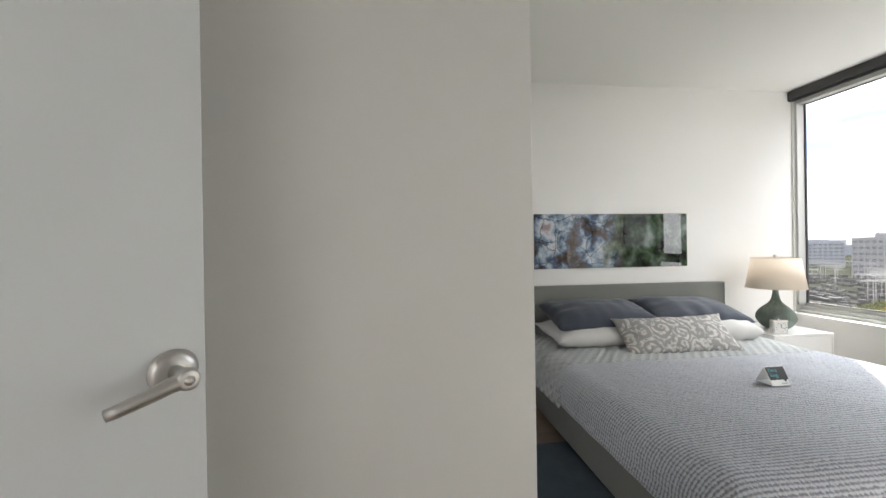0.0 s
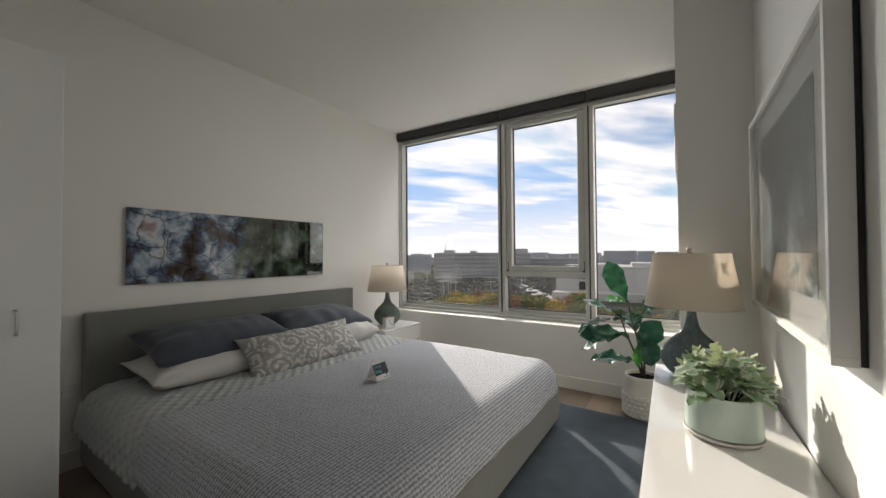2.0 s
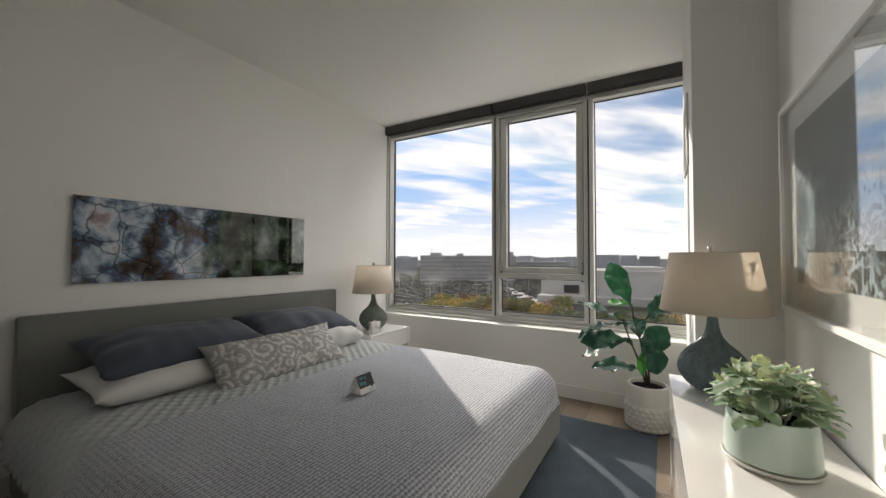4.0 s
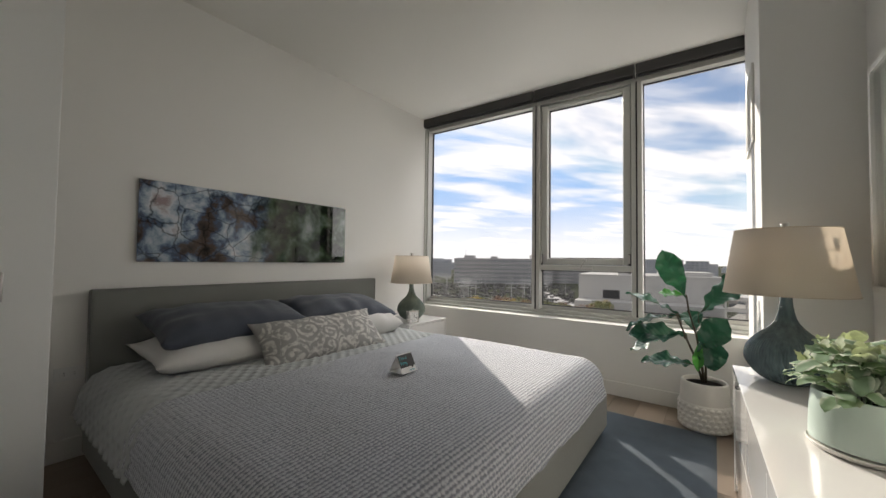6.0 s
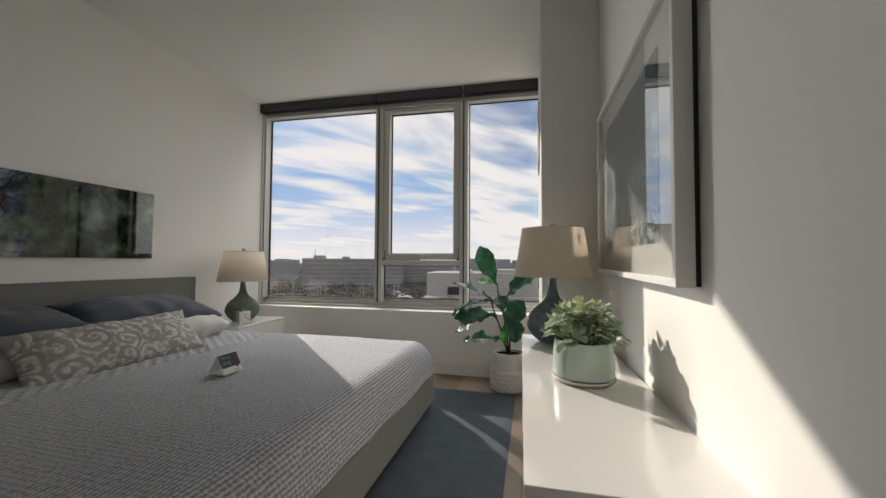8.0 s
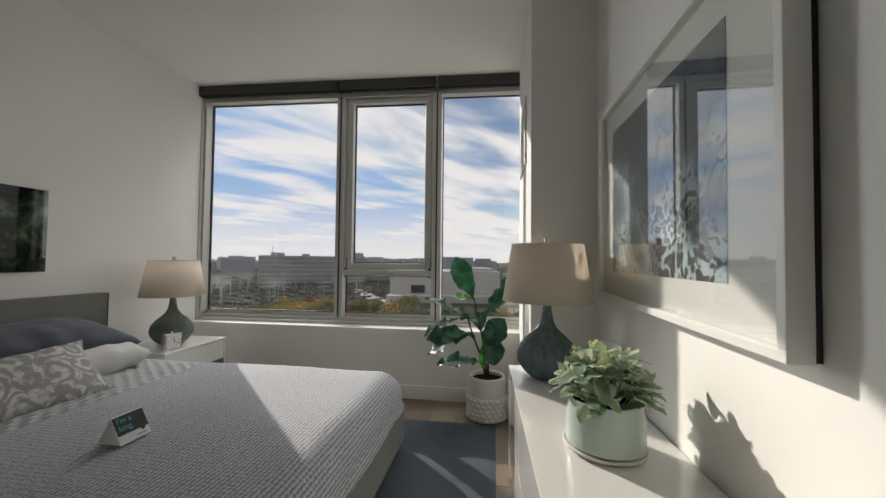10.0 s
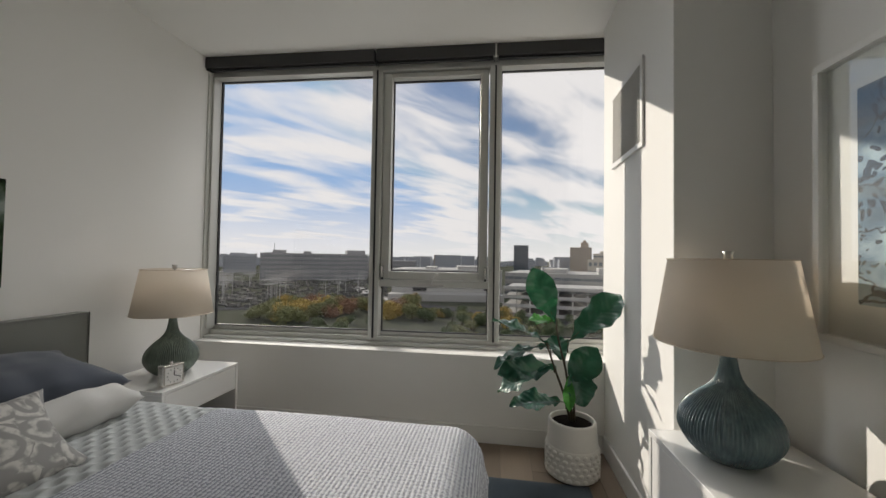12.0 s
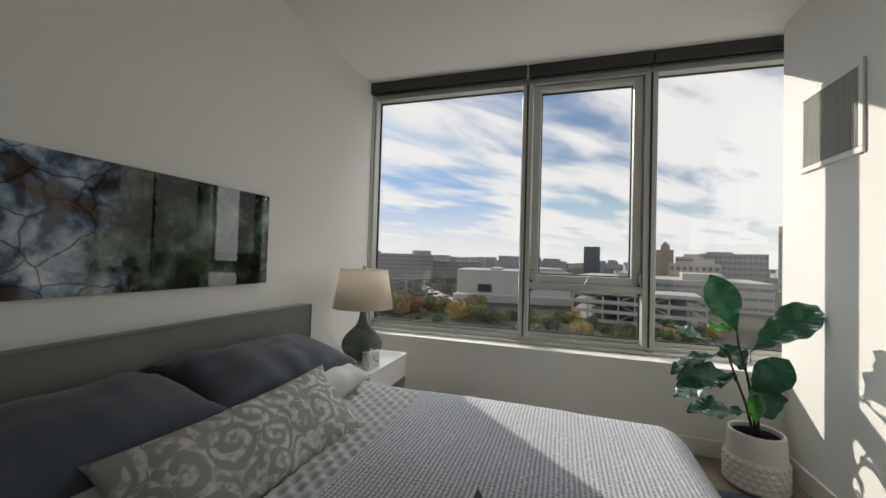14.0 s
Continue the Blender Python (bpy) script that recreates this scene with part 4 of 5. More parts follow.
big = thing("framed_picture", "large white framed print of tree branches behind glass", "picture", (2.302, 0.1815, 1.404))
big.matrix_world = pose(2.302, 0.1815, 1.404, 0, -0.5, 0)
FW, FH = 0.560, 0.428
for nm, d in (("frame_rail", (-FW, FW, 0.012, 0.058, FH - 0.022, FH)), ("frame_rail", (-FW, FW, 0.012, 0.058, -FH, -FH + 0.022)),
              ("frame_stile", (-FW, -FW + 0.022, 0.012, 0.058, -FH + 0.022, FH - 0.022)), ("frame_stile", (FW - 0.022, FW, 0.012, 0.058, -FH + 0.022, FH - 0.022))):
    part(nm, box(*d, 0.0015), TRIM, big)
# black edge puts the shadow gap behind the frame into the colour
part("backing", box(-FW + 0.003, FW - 0.003, 0.0, 0.0115, -FH + 0.003, FH - 0.003), BLACK, big, "black backing board that also draws the shadow gap at the wall")
part("mat_board", box(-FW + 0.022, FW - 0.022, 0.020, 0.030, -FH + 0.022, FH - 0.022), CARDBOARD, big, "white mat board")
part("print", box(-0.358, 0.443, 0.0305, 0.032, -0.304, 0.311), PRINT_B, big)
gp = part("glazing", box(-FW + 0.022, FW - 0.022, 0.045, 0.048, -FH + 0.022, FH - 0.022), CLEAR, big, "clear picture glass")
gp.visible_shadow = False

vent = thing("wall_vent", "white metal wall grille with slats on the pier", "vent", (3.628, CY + 0.001, 1.989))
VW, VH = 0.234, 0.221
for nm, d in (("frame_rail", (-VW, VW, 0, 0.012, VH - 0.03, VH)), ("frame_rail", (-VW, VW, 0, 0.012, -VH, -VH + 0.03)),
              ("frame_stile", (-VW, -VW + 0.03, 0, 0.012, -VH + 0.03, VH - 0.03)), ("frame_stile", (VW - 0.03, VW, 0, 0.012, -VH + 0.03, VH - 0.03))):
    part(nm, box(*d, 0.003), TRIM, vent)
# dark sheet paints the shade between the slats
part("backing", box(-VW + 0.03, VW - 0.03, 0.0, 0.0015, -VH + 0.03, VH - 0.03), material("vent_shadow_gap", (0.06, 0.058, 0.052), 0.8), vent)
slat = mesh_from(box(-0.0014, 0.0014, -0.006, 0.006, -VH + 0.031, VH - 0.031), "slat", TRIM)
nsl = 26
for k in range(nsl):
    o = new("slat", slat); o.parent = vent
    o.matrix_local = pose(-VW + 0.036 + (2 * VW - 0.072) * k / (nsl - 1), 0.0085, 0, 0, 0, 32)

ot = thing("wall_outlet", "white double wall outlet low beside the headboard", "outlet", (1.142, YN - 0.0005, 0.452))
part("plate", box(-0.058, 0.058, -0.006, 0.0, -0.036, 0.036, 0.002), WHITE, ot)
for x in (-0.02, 0.02):
    f = part("socket", box(x - 0.016, x + 0.016, -0.008, -0.006, -0.014, 0.014, 0.001), WHITE, ot)
    for dz in (-0.006, 0.006):
        part("slot", box(x - 0.004, x + 0.004, -0.0085, -0.0078, dz - 0.001, dz + 0.001), BLACK, f)

# ---------------------------------------------------------------- rug
def rug_mesh():
    bm = bmesh.new()
    x0, x1, y0, y1 = 0.80, 3.635, 0.722, 2.52
    nx, ny = 90, 60
    rows = []
    for i in range(nx + 1):
        row = []
        for j in range(ny + 1):
            x, y = x0 + (x1 - x0) * i / nx, y0 + (y1 - y0) * j / ny
            e = min(x - x0, x1 - x, y - y0, y1 - y)
            z = 0.002 + 0.010 * min(1.0, e / 0.012) + 0.0012 * noise.noise((x * 9, y * 9, 0))
            row.append(bm.verts.new((x, y, z)))
        rows.append(row)
    for a, b in zip(rows, rows[1:]):
        for k in range(ny):
            bm.faces.new((a[k], b[k], b[k + 1], a[k + 1]))
    return bm


tagged(part("rug", rug_mesh(), RUG, smooth=True), "plain slate-blue short-pile rug under the bed", "rug")


# ---------------------------------------------------------------- plants
def leaf_mesh(length, width, bend, ruffle, seed, fold=0.18, nu=14, nv=8, obovate=True):
    """A leaf along +x with its face up, a folded midrib and ruffled edges."""
    bm = bmesh.new()
    rows = []
    for i in range(nu + 1):
        t = i / nu
        if obovate:
            w = width / 2 * (math.sin(math.pi * t ** 1.35) ** 0.8) * (0.75 + 0.35 * t)
        else:
            w = width / 2 * math.sin(math.pi * t) ** 0.6
        w = max(w, 0.0015)
        row = []
        for j in range(nv + 1):
            s = 2 * j / nv - 1
            x = length * t
            y = w * s
            z = fold * abs(y) + bend * length * t * t
            z += ruffle * abs(s) ** 2 * (0.6 * math.sin(15 * t + seed + 2.0 * (s > 0)) + 0.4 * math.sin(34 * t + 2.3 * seed + 1.1 * (s > 0))) + ruffle * 0.7 * noise.noise((x * 14 + seed, y * 14, seed))
            row.append(bm.verts.new((x, y, z)))
        rows.append(row)
    for a, b in zip(rows, rows[1:]):
        for k in range(nv):
            bm.faces.new((a[k], b[k], b[k + 1], a[k + 1]))
    return bm


def toward(base, tip, up=(-1, 0.2, 0.6)):
    """Axes with x from base to tip and z nearest to up."""
    x = (Vector(tip) - Vector(base)).normalized()
    z = Vector(up) - x * x.dot(Vector(up))
    z.normalize()
    y = z.cross(x)
    m = Matrix((x, y, z)).transposed().to_4x4()
    m.translation = base
    return m


PX, PY = 3.765, 0.785
fid = thing("potted_fiddle_leaf_fig", "fiddle-leaf fig in a white ceramic pot with studded foot", "potted plant", (PX, PY, 0))
part("pot", lathe(smoothed([(0.120, 0.0), (0.138, 0.006), (0.150, 0.03), (0.151, 0.14), (0.146, 0.22), (0.140, 0.306), (0.135, 0.323), (0.126, 0.325), (0.122, 0.316), (0.120, 0.28)], 5), 72), POT, fid, "white ceramic pot", smooth=True)
part("foot_band", lathe(smoothed([(0.135, 0.001), (0.150, 0.008), (0.1555, 0.03), (0.1565, 0.10), (0.1555, 0.165), (0.149, 0.185), (0.146, 0.186)], 5), 72), POT, fid, "studded foot band", smooth=True)
part("soil", lathe([(0.001, 0.300), (0.06, 0.303), (0.1205, 0.296)], 40), SOIL, fid)
dot = bmesh.new()
bmesh.ops.create_icosphere(dot, subdivisions=2, radius=1.0)
dot_me = mesh_from(dot, "stud", material("cream_bump", (0.74, 0.72, 0.67), 0.45, vary=0.04), True)
for r in range(5):
    for k in range(22):
        a = 2 * math.pi * (k + 0.5 * (r % 2)) / 22
        o = new("stud", dot_me); o.parent = fid
        o.matrix_local = Matrix.Translation((0.1535 * math.cos(a), 0.1535 * math.sin(a), 0.026 + 0.0335 * r)) @ Matrix.Rotation(a, 4, "Z") @ Matrix.Diagonal((0.0095, 0.0165, 0.0140, 1))
stems = [
    [(0, 0, 0.31), (0.0, 0.015, 0.45), (0.0, 0.04, 0.62), (0.0, 0.085, 0.80), (0.0, 0.10, 0.92)],
    [(0.01, 0.01, 0.31), (0.0, 0.05, 0.47), (-0.02, 0.11, 0.63), (-0.03, 0.16, 0.78)],
    [(-0.01, -0.01, 0.31), (0.0, -0.01, 0.42), (0.01, 0.0, 0.50)],
]
for p in stems:
    part("stem", tube(p, 0.009, 0.005, 8), STEM, fid, smooth=True)
fid.scale = (0.94, 0.94, 0.94)
# base, tip (both from the pot's foot), width, bend, ruffle, up, young
LEAVES = [
    ((0.0, 0.10, 0.90), (-0.06, 0.235, 1.205), 0.15, -0.10, 0.014, (-1, 0.35, 0.3), 0),
    ((0.0, 0.03, 0.79), (-0.08, -0.245, 1.075), 0.17, -0.06, 0.016, (-0.8, 0.5, 0.6), 0),
    ((0.0, 0.10, 0.915), (-0.06, 0.25, 0.935), 0.085, -0.10, 0.008, (-0.6, 0.1, 1.0), 1),
    ((-0.02, 0.15, 0.78), (-0.05, 0.44, 0.93), 0.11, -0.12, 0.012, (-0.2, -0.3, 1.0), 0),
    ((-0.02, 0.14, 0.77), (-0.12, 0.45, 0.735), 0.10, -0.25, 0.012, (-0.15, 0.1, 1.0), 0),
    ((-0.01, 0.10, 0.63), (-0.16, 0.41, 0.640), 0.16, -0.10, 0.014, (-0.75, 0.1, 0.9), 0),
    ((-0.02, 0.12, 0.66), (-0.10, 0.43, 0.545), 0.15, -0.16, 0.014, (-0.3, 0.1, 1.0), 0),
    ((0.0, 0.04, 0.42), (-0.10, 0.33, 0.470), 0.13, -0.22, 0.012, (-0.4, -0.1, 1.0), 0),
    ((0.0, 0.03, 0.53), (-0.05, -0.115, 0.745), 0.16, -0.05, 0.014, (-1.0, 0.2, 0.3), 0),
    ((0.03, 0.0, 0.68), (-0.03, -0.06, 0.44), 0.15, -0.06, 0.014, (-1.0, -0.2, 0.3), 0),
    ((0.0, 0.02, 0.60), (-0.09, 0.035, 0.43), 0.06, -0.10, 0.006, (-1.0, 0.3, 0.2), 1),
    ((0.02, 0.04, 0.66), (0.14, 0.10, 0.78), 0.13, -0.10, 0.012, (-0.4, 0.1, 1.0), 0),
]
for k, (b0, t0, wd, bend, ruf, up, young) in enumerate(LEAVES):
    ln = (Vector(t0) - Vector(b0)).length
    o = part("leaf", leaf_mesh(ln * 1.12, wd * 1.24, bend, ruf * 1.7, k * 1.7, 0.34, 30, 12), LEAF_YOUNG if young else LEAF, fid, "young bright green leaf" if young else "", smooth=True)
    o.matrix_local = toward(b0, t0, up)
    part("petiole", tube([Vector(b0) * 0.93 + Vector((0, 0, -0.012)), Vector(b0), Vector(b0).lerp(Vector(t0), 0.25)], 0.004, 0.002, 6), STEM, fid)

sg = thing("potted_sage_plant", "soft grey-green leafy plant in a pale mint ceramic pot", "potted plant", (2.205, 0.405, DH + 0.001))
part("saucer", lathe(smoothed([(0.090, 0.0), (0.108, 0.002), (0.117, 0.012), (0.115, 0.016), (0.109, 0.0145), (0.06, 0.018)], 4), 64), POT, sg, "cream ceramic saucer", smooth=True)
part("pot", lathe(smoothed([(0.090, 0.018), (0.108, 0.019), (0.1115, 0.030), (0.109, 0.095), (0.1045, 0.143), (0.103, 0.149), (0.098, 0.148), (0.096, 0.125)], 5), 72), MINT, sg, smooth=True)
part("soil", lathe([(0.001, 0.131), (0.097, 0.128)], 32), SOIL, sg)
rs = random.Random(4)
variants = [(mesh_from(leaf_mesh(L, W, bd, 0.004, sd, 0.09, 9, 6, False), "leaf", mt, True)) for L, W, bd, sd, mt in
            ((0.060, 0.044, -0.42, 0.3, SAGE), (0.054, 0.042, -0.22, 1.9, SAGE), (0.065, 0.045, -0.55, 3.1, SAGE), (0.045, 0.036, 0.05, 4.4, SAGE_PALE), (0.058, 0.043, -0.35, 5.2, SAGE))]
for k in range(38):
    az = k * 2.39996 + rs.uniform(-0.3, 0.3)
    lean = math.sqrt((k + 0.5) / 38)
    rad = 0.118 * lean
    head = Vector((rad * math.cos(az), rad * math.sin(az), 0.200 + 0.070 * (1 - lean * lean) + rs.uniform(-0.028, 0.028)))
    root = Vector((head.x * 0.45, head.y * 0.45, 0.128))
    part("stem", tube([root, root.lerp(head, 0.6) + Vector((0, 0, 0.012)), head], 0.0025, 0.0018, 5), SAGE, sg)
    # opposite pairs, each pair turned a quarter, larger and flatter below
    for q in range(6):
        pair, flip = divmod(q, 2)
        a2 = az + math.pi * flip + 1.5708 * pair + rs.uniform(-0.35, 0.35)
        lift = (-0.15, 0.40, 1.3)[pair] + rs.uniform(-0.25, 0.3)
        out = Vector((math.cos(az) * lean, math.sin(az) * lean, 0.25))
        dvec = Vector((math.cos(a2), math.sin(a2), lift)) + out * 0.9
        b0 = head + Vector((0, 0, (-0.030, -0.012, 0.0)[pair]))
        o = new("leaf", variants[3] if pair == 2 else variants[rs.choice((0, 1, 2, 4))]); o.parent = sg
        sc = rs.uniform(0.84, 1.12) * (1.0, 0.95, 0.82)[pair]
        o.matrix_local = toward(b0, b0 + dvec, (-0.5 * math.cos(a2) + rs.uniform(-0.3, 0.3), -0.5 * math.sin(a2) + rs.uniform(-0.3, 0.3), 1)) @ Matrix.Diagonal((sc, sc, sc, 1))


# ---------------------------------------------------------------- the city outside
GZ = -25.0
GROUND = material("city_ground", (0.085, 0.09, 0.068), 0.95, vary=0.35, scale=0.02, bump_scale=0.5, spec=0.0)
YARD = material("yard_steel", (0.13, 0.128, 0.125), 0.8, vary=0.25, scale=0.05, bump_scale=1, spec=0.05)
ASPHALT = material("road_asphalt", (0.075, 0.075, 0.08), 0.9, vary=0.1, scale=0.1, bump_scale=2, spec=0.0)
CONCRETE = material("pale_concrete", (0.42, 0.41, 0.39), 0.85, vary=0.06, scale=0.05, bump_scale=1)
# facade paled: distance haze is put into its colour
BRICKISH = material("grey_brick_facade", (0.33, 0.325, 0.33), 0.9, vary=0.08, scale=0.04, bump_scale=0.8)
DARKFACE = material("dark_curtain_wall", (0.055, 0.07, 0.09), 0.35, vary=0.1, scale=0.05, bump_scale=1)
TAN = material("tan_masonry", (0.40, 0.32, 0.25), 0.9, vary=0.06, scale=0.05, bump_scale=1)
PALE = material("pale_stone", (0.55, 0.50, 0.43), 0.9, vary=0.05, scale=0.05, bump_scale=1)
# far windows and blue-grey far walls carry painted haze in their base colour
WINDARK = material("far_window_glass", (0.17, 0.185, 0.205), 0.3, vary=0.1, scale=0.1, bump_scale=1)
HAZED_WALL = material("hazed_distant_blocks", (0.34, 0.355, 0.385), 0.95, vary=0.2, scale=0.01, bump_scale=0.1)
AUTUMN = [material("autumn_leaves_%s" % nm, c, 0.8, vary=0.3, scale=0.4, bump_scale=3) for nm, c in
          (("gold", (0.42, 0.31, 0.09)), ("rust", (0.27, 0.15, 0.09)), ("olive", (0.20, 0.21, 0.09)), ("green", (0.10, 0.135, 0.06)))]

g = bmesh.new()
box(30, 6000, -5000, 5000, GZ - 1, GZ, bm=g)
tagged(part("ground", g, GROUND), "grey-brown city ground stretching to the horizon", "ground", "", "structure")


def polar(a, d, z=0.0):
    return Vector((2.0 + d * math.cos(radians(a)), 1.5 + d * math.sin(radians(a)), z))


def el_z(e, d):
    return 1.22 + d * math.tan(radians(e))


def road(a0, d0, a1, d1, width, mat, label):
    p, q = polar(a0, d0, GZ + 0.05), polar(a1, d1, GZ + 0.05)
    n = (q - p).cross(Vector((0, 0, 1))).normalized() * width / 2
    b = bmesh.new()
    b.faces.new([b.verts.new(v) for v in (p - n, q - n, q + n, p + n)])
    ex = bmesh.ops.extrude_face_region(b, geom=b.faces[:])
    for v in ex["geom"]:
        if isinstance(v, bmesh.types.BMVert):
            v.co.z += 0.15
    tagged(part("road", b, mat), label, "road", "", "structure")


def building(label, a0, a1, d, top, wall, depth=30.0, floors=5, bays=18, win_h=0.45, win_w=0.62, win_mat=None, parapet=0.8, base=GZ, first=0.0, caps=()):
    """A block whose front spans two bearings at one distance; top is its height. caps: rooms on the roof (from, to, height)."""
    mid, half = (a0 + a1) / 2, abs(a1 - a0) / 2
    w = d * math.tan(radians(half)) * 2
    t = thing("building", label, "building", polar(mid, d, 0.0), mid)
    part("wall", box(0, depth, -w / 2, w / 2, base - 0.5, top), wall, t)
    part("roof", box(-0.4, depth + 0.4, -w / 2 - 0.4, w / 2 + 0.4, top, top + parapet), wall, t)
    zb = base + first
    fh = (top - zb) / max(1, floors)
    if floors and bays:
        me = mesh_from(box(-0.35, 0.25, -w / bays * win_w / 2, w / bays * win_w / 2, 0.0, fh * win_h), "window", win_mat or WINDARK)
        for f in range(floors):
            for k in range(bays):
                o = new("window", me); o.parent = t
                o.location = (0, -w / 2 + (k + 0.5) * w / bays, zb + f * fh + fh * 0.3)
        led = mesh_from(box(-0.7, 0.0, -w / 2, w / 2, 0.0, 0.35), "ledge", wall)
        for f in range(1, floors):
            o = new("ledge", led); o.parent = t; o.location = (0, 0, zb + f * fh)
    for c0, c1, ch in caps:
        part("roof_room", box(6, depth * 0.7, -w / 2 + c0 * w, -w / 2 + c1 * w, top + parapet, top + parapet + ch), wall, t)
    return t


building("long grey office block with rows of windows far off", 20.0, 35.0, 430, el_z(0.35, 430), BRICKISH, 60, 6, 34, caps=((0.02, 0.2, 4.5), (0.55, 0.62, 2.5), (0.8, 0.9, 3.5)))
building("grey office wing with window bands far off", 12.5, 20.3, 470, el_z(-0.55, 470), BRICKISH, 50, 5, 22, caps=((0.5, 0.62, 3),))
building("grey apartment block far behind the rail yard", 35.5, 39.5, 640, el_z(-0.05, 640), HAZED_WALL, 40, 6, 10, caps=((0.3, 0.8, 4),))
building("grey apartment block far behind the rail yard", 40.0, 45.0, 700, el_z(-0.5, 700), HAZED_WALL, 40, 5, 12)
wb = building("large pale windowless warehouse with a dark loading door", -1.0, 16.2, 236, el_z(-1.95, 236), CONCRETE, 60, 0, 0, caps=((0.05, 0.4, 2.2), (0.6, 0.7, 1.5)))
part("loading_door", box(-0.5, 0.2, 13.0, 22.0, GZ + 5, GZ + 10), BLACK, wb)
part("cladding_joint", box(-0.3, 0.1, 2.0, 2.4, GZ, el_z(-1.95, 236)), BRICKISH, wb)
part("lower_wall", box(-14, 0.0, -35, 36, GZ, GZ + 4.2), CONCRETE, wb)
dk = thing("parking_deck", "open concrete parking deck with white spandrels and braces", "parking deck", polar(-9.5, 172, 0), -9.5)
zt = el_z(-4.1, 172)
fh = (zt - GZ) / 3.4
for f in range(4):
    z = zt - f * fh
    part("spandrel", box(-0.3, 0.3, -25, 25, z - 1.5, z), CONCRETE, dk)
    part("deck_slab", box(0.3, 40, -25, 25, z - 1.5, z - 1.1), CONCRETE, dk)
for k in range(9):
    part("column", box(0.3, 0.9, -25 + k * 6.2, -24.4 + k * 6.2, GZ, zt), CONCRETE, dk)
for k in range(8):
    for f in range(3):
        z1, z0 = zt - f * fh - 1.5, zt - (f + 1) * fh
        ya, yb = (-24.2 + k * 6.2, -19 + k * 6.2) if (k + f) % 2 else (-19 + k * 6.2, -24.2 + k * 6.2)
        if z0 > GZ - 2 and k % 2 == 0:
            part("brace", tube([(0.5, ya, max(z0, GZ)), (0.5, yb, z1)], 0.16, 0.16, 6), PALE, dk)
part("back_wall", box(30, 31, -25, 25, GZ, zt - 1.5), WINDARK, dk)
building("low flat-roofed pale building beyond the parking deck", -24.0, -1.5, 262, el_z(-2.2, 262), CONCRETE, 70, 3, 16, win_w=0.9, win_h=0.35, caps=((0.6, 0.75, 3.0), (0.2, 0.4, 4.0)))
building("white rooftop plant building", -19.0, -13.5, 420, el_z(0.1, 420), PALE, 40, 3, 8, caps=((0.1, 0.5, 4.0),))
building("tall dark glass office tower far off", -4.95, -2.75, 900, el_z(2.2, 900), DARKFACE, 30, 14, 6, win_w=0.8)
building("brown masonry tower with vertical piers far off", -14.0, -11.0, 700, el_z(1.9, 700), TAN, 40, 8, 9, win_h=0.75, win_w=0.4, caps=((0.15, 0.5, 9.0), (0.25, 0.4, 13.0)))
building("white stepped office building far off", -17.2, -14.2, 620, el_z(1.0, 620), PALE, 40, 5, 5, win_h=0.35, win_w=0.95, caps=((0.1, 0.7, 4.0),))
building("grey flat office block far off", -23.5, -16.8, 700, el_z(1.45, 700), BRICKISH, 40, 5, 14, caps=((0.5, 0.9, 3),))
building("tall pale stone building with vertical ribs and stepped crown", -31.0, -24.3, 520, el_z(4.0, 520), PALE, 40, 6, 18, win_h=0.85, win_w=0.4, caps=((0.2, 1.0, 7.0), (0.35, 0.9, 13.0)))
building("grey office block with window rows far off", 0.5, 3.0, 800, el_z(0.3, 800), HAZED_WALL, 30, 6, 5)
building("pale mid-rise block far off", 8.3, 9.7, 1000, el_z(0.55, 1000), TAN, 30, 7, 3)

# small roofs along the skyline
rs = random.Random(11)
sk = bmesh.new()
for k in range(240):
    a, d = rs.uniform(-34, 47), rs.uniform(750, 2600)
    p = polar(a, d)
    w, hgt = rs.uniform(15, 60), rs.choice((10, 12, 14, 18, 24, 28, 32))
    box(p.x, p.x + 20, p.y - w / 2, p.y + w / 2, GZ - 1, GZ + hgt + rs.uniform(-2, 6) * d / 2000, bm=sk)
tagged(part("distant_city", sk, HAZED_WALL), "low grey roofs of the distant city on the skyline", "city", "", "stuff")
sk = bmesh.new()
for k in range(900):
    a, d = rs.uniform(17, 47), rs.uniform(205, 420)
    p = polar(a, d)
    w, hgt = rs.uniform(0.8, 4.5), rs.uniform(0.4, 1.9)
    box(p.x, p.x + rs.uniform(1, 3), p.y - w / 2, p.y + w / 2, GZ, GZ + hgt, bm=sk)
tagged(part("yard_equipment", sk, YARD), "pale boxes and equipment in the power yard", "equipment", "", "stuff")

# power yard gantries
pm = bmesh.new()
box(-0.16, 0.16, -0.16, 0.16, 0, 15, bm=pm)
box(-0.2, 0.2, -4, 4, 12, 12.5, bm=pm)
box(-0.2, 0.2, -3, 3, 9.5, 9.9, bm=pm)
for yy in (-3.5, -1.5, 1.5, 3.5):
    box(-0.12, 0.12, yy - 0.12, yy + 0.12, 10.6, 12, bm=pm)
pole_me = mesh_from(pm, "mast", material("galvanised_steel", (0.42, 0.42, 0.42), 0.6, metal=0.3))
for k in range(60):
    a, d = rs.uniform(18, 46), rs.uniform(225, 410)
    t = thing("power_pole", "grey steel power pole with cross arms in the yard", "pole", polar(a, d, GZ), a, "power poles in the yard")
    o = new("mast", pole_me); o.parent = t
mast = thing("radio_mast", "thin lattice radio mast on the skyline", "mast", polar(33.2, 800, GZ))
part("mast_tube", tube([(0, 0, 0), (0, 0, 52)], 1.0, 0.5, 6), HAZED_WALL, mast)

# roads and car parks
road(46, 215, 12, 205, 9, ASPHALT, "grey asphalt road below the trees")
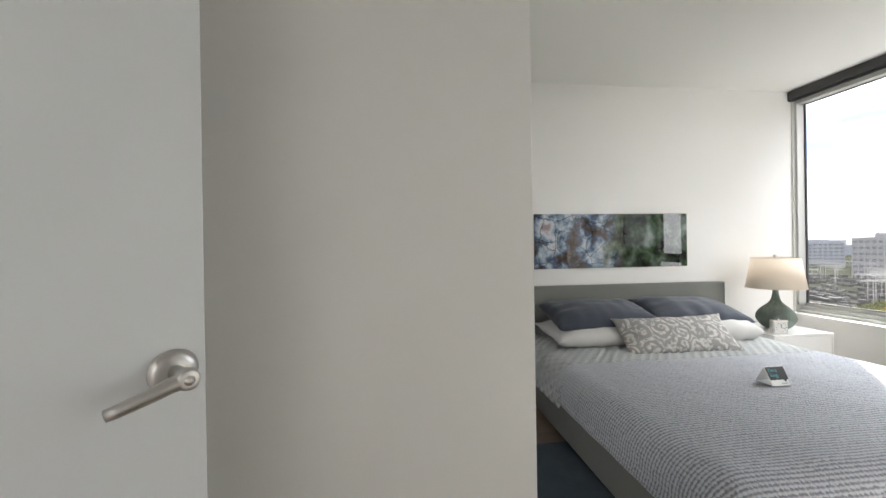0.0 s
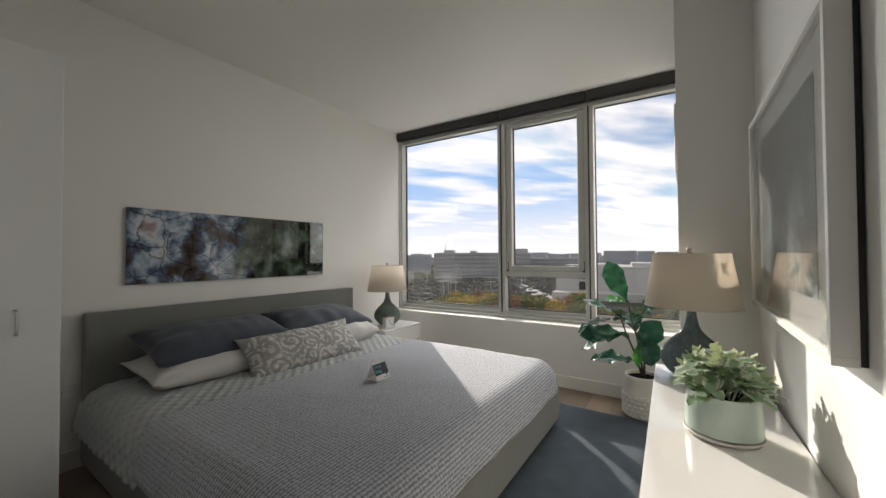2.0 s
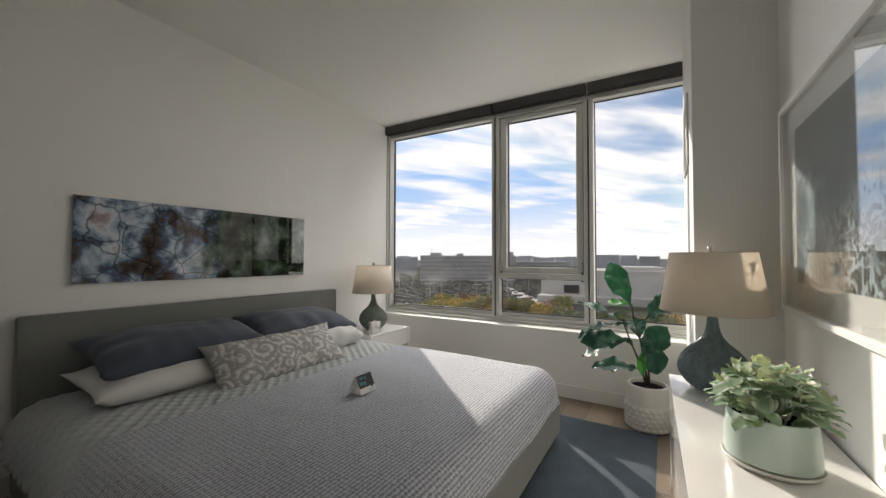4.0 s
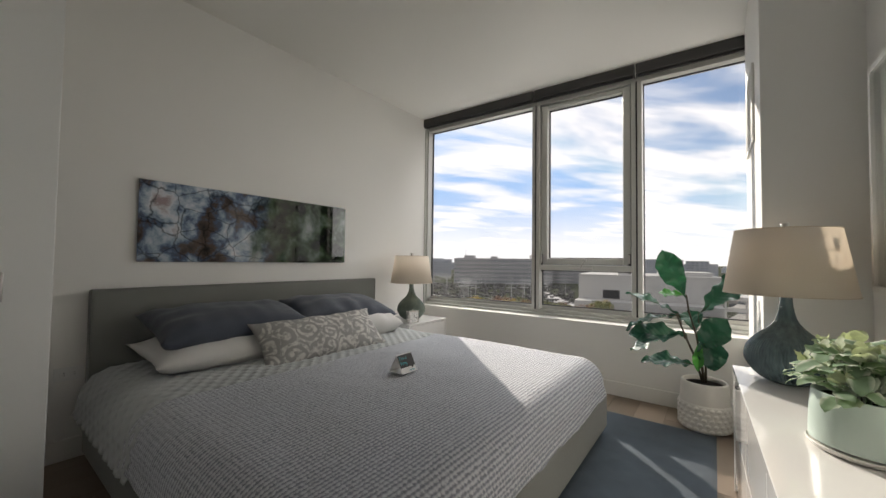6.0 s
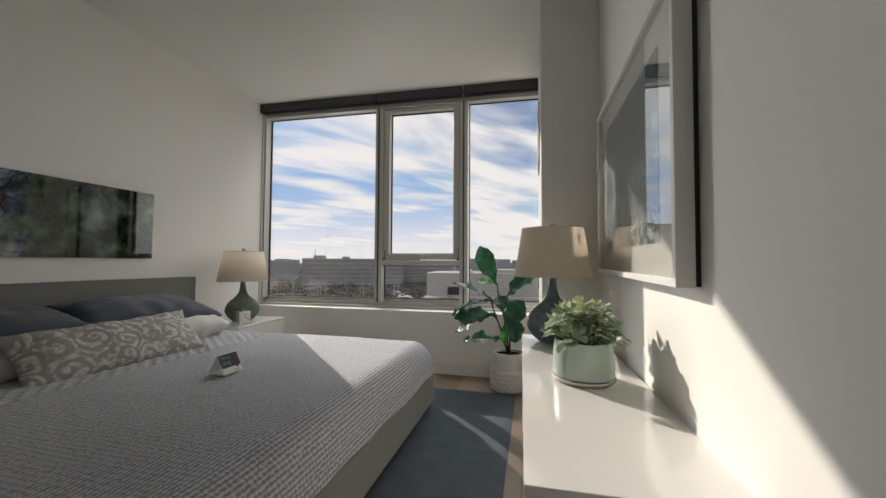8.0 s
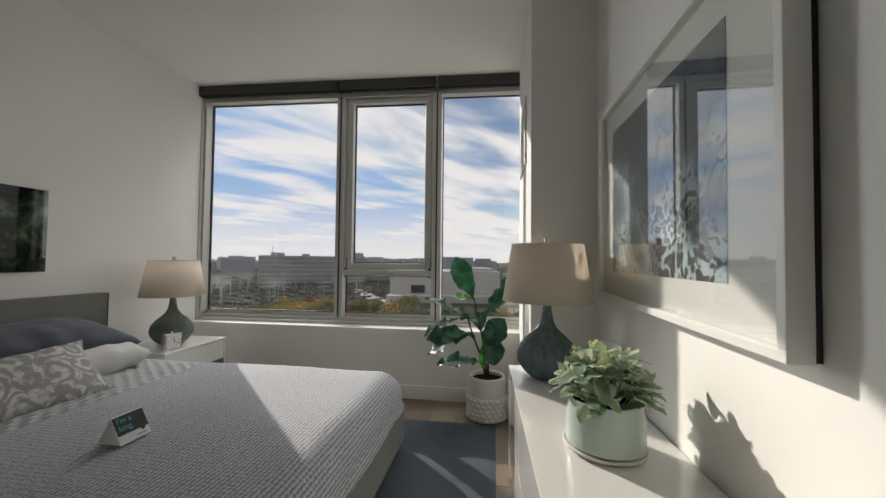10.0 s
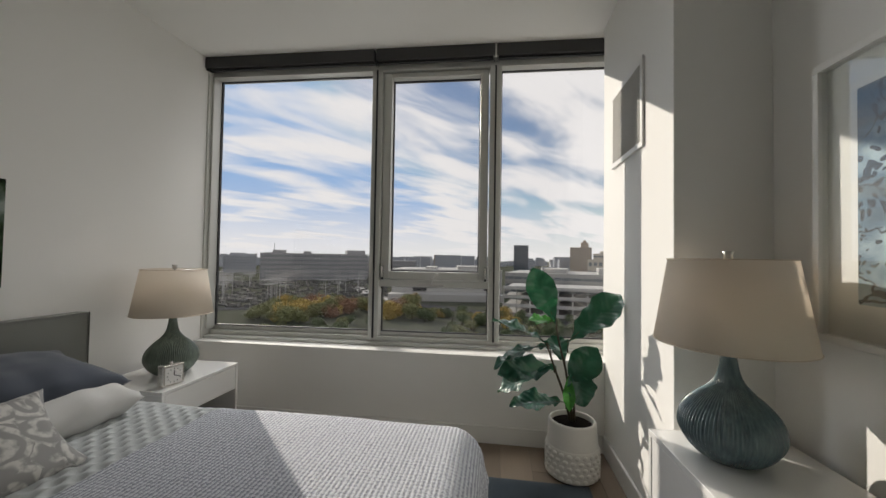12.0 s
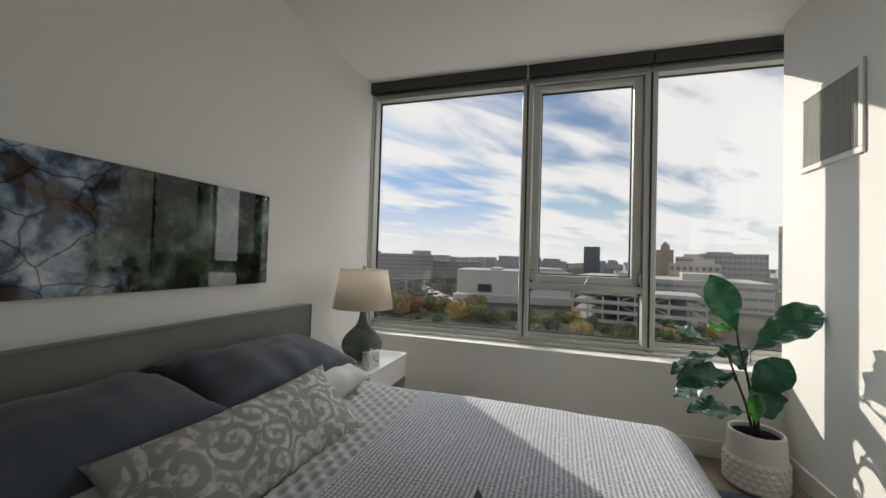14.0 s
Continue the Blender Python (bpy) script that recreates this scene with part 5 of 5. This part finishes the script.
road(12, 205, -30, 150, 10, ASPHALT, "grey asphalt road by the parking deck")
road(22, 330, 14, 190, 12, CONCRETE, "pale concrete ramp road climbing past the yard")


# ---- autumn trees
def crown_mesh(seed, mat, r=4.0):
    q = random.Random(seed)
    verts, faces = [], []
    lobes = [(Vector((q.uniform(-1, 1), q.uniform(-1, 1), q.uniform(-0.5, 0.8))) * r * 0.6, q.uniform(0.4, 0.7) * r) for _ in range(8)]
    for _ in range(900):
        c, lr = lobes[q.randrange(8)]
        n = Vector((q.gauss(0, 1), q.gauss(0, 1), q.gauss(0, 1))).normalized()
        p = c + n * lr * q.uniform(0.75, 1.08)
        u = Vector((q.gauss(0, 1), q.gauss(0, 1), q.gauss(0, 1))).normalized() * q.uniform(0.25, 0.5)
        w = n.cross(u).normalized() * q.uniform(0.2, 0.4)
        i = len(verts)
        verts += [p - u, p + w, p + u, p - w + n * 0.2]
        faces.append((i, i + 1, i + 2, i + 3))
    me = bpy.data.meshes.new("crown")
    me.from_pydata(verts, [], faces)
    me.materials.append(mat)
    return me


crowns = [crown_mesh(31 + k, AUTUMN[k % 4]) for k in range(8)]
trunk = mesh_from(tube([(0, 0, 0), (0.1, 0.05, 2.0), (0.0, 0.15, 4.5)], 0.35, 0.18, 7), "trunk", STEM)


def tree(a, d, kind, size):
    nm = ("golden autumn tree", "rust-red autumn tree", "olive-green autumn tree", "dark green tree")[kind % 4]
    t = thing("tree", nm + " by the road outside", "tree", polar(a, d, GZ), rs.uniform(0, 360), "roadside trees")
    o = new("trunk", trunk); o.parent = t
    c = new("crown", crowns[kind]); c.parent = t
    c.location = (0, 0, 2.7 * size); c.scale = (size, size, size * rs.uniform(0.8, 1.0))


for k in range(44):
    a = rs.uniform(12, 36)
    kind = rs.choice((0, 0, 4, 1, 2, 2, 6)) if a < 30 else rs.choice((2, 4, 6))
    tree(a, rs.uniform(150, 205), kind, rs.uniform(0.75, 1.3))
for k in range(34):
    tree(rs.uniform(-20, 13), rs.uniform(140, 166), rs.choice((2, 3, 7, 6, 3, 4)), rs.uniform(0.5, 0.9))

# low scrub below the trees
for k in range(30):
    tree(rs.uniform(-18, 36), rs.uniform(118, 148), rs.choice((2, 3, 7, 6, 3)), rs.uniform(0.45, 0.75))

# ---------------------------------------------------------------- floor boards
BW, BL = 0.182, 1.22
plank_long = mesh_from(box(0.0008, BL - 0.0008, 0.0006, BW - 0.0006, -0.004, 0.0, 0.0012, 1), "plank", PLANK)
row = 0
y = 0.10
while y < YN - 0.02:
    off = (row * 0.437) % BL
    x = 0.60 - off
    while x < XW:
        x0, x1, y1 = max(x, 0.60), min(x + BL, XW), min(y + BW, YN)
        if x1 - x0 > 0.02:
            if x0 == x and x1 == x + BL and y1 == y + BW:
                o = new("plank", plank_long); o.location = (x, y, 0)
            else:
                o = new("plank", mesh_from(box(0.0008, x1 - x0 - 0.0008, 0.0006, y1 - y - 0.0006, -0.004, 0.0, 0.0012, 1), "plank", PLANK)); o.location = (x0, y, 0)
            o.parent = floor
        x += BL
    y += BW
    row += 1
part("entry_boards", box(-3.6, 0.599, -2.4, 1.36, -0.004, 0.0), PLANK, floor)
part("entry_boards", box(0.60, 1.0, -0.75, 0.0995, -0.004, 0.0), PLANK, floor)
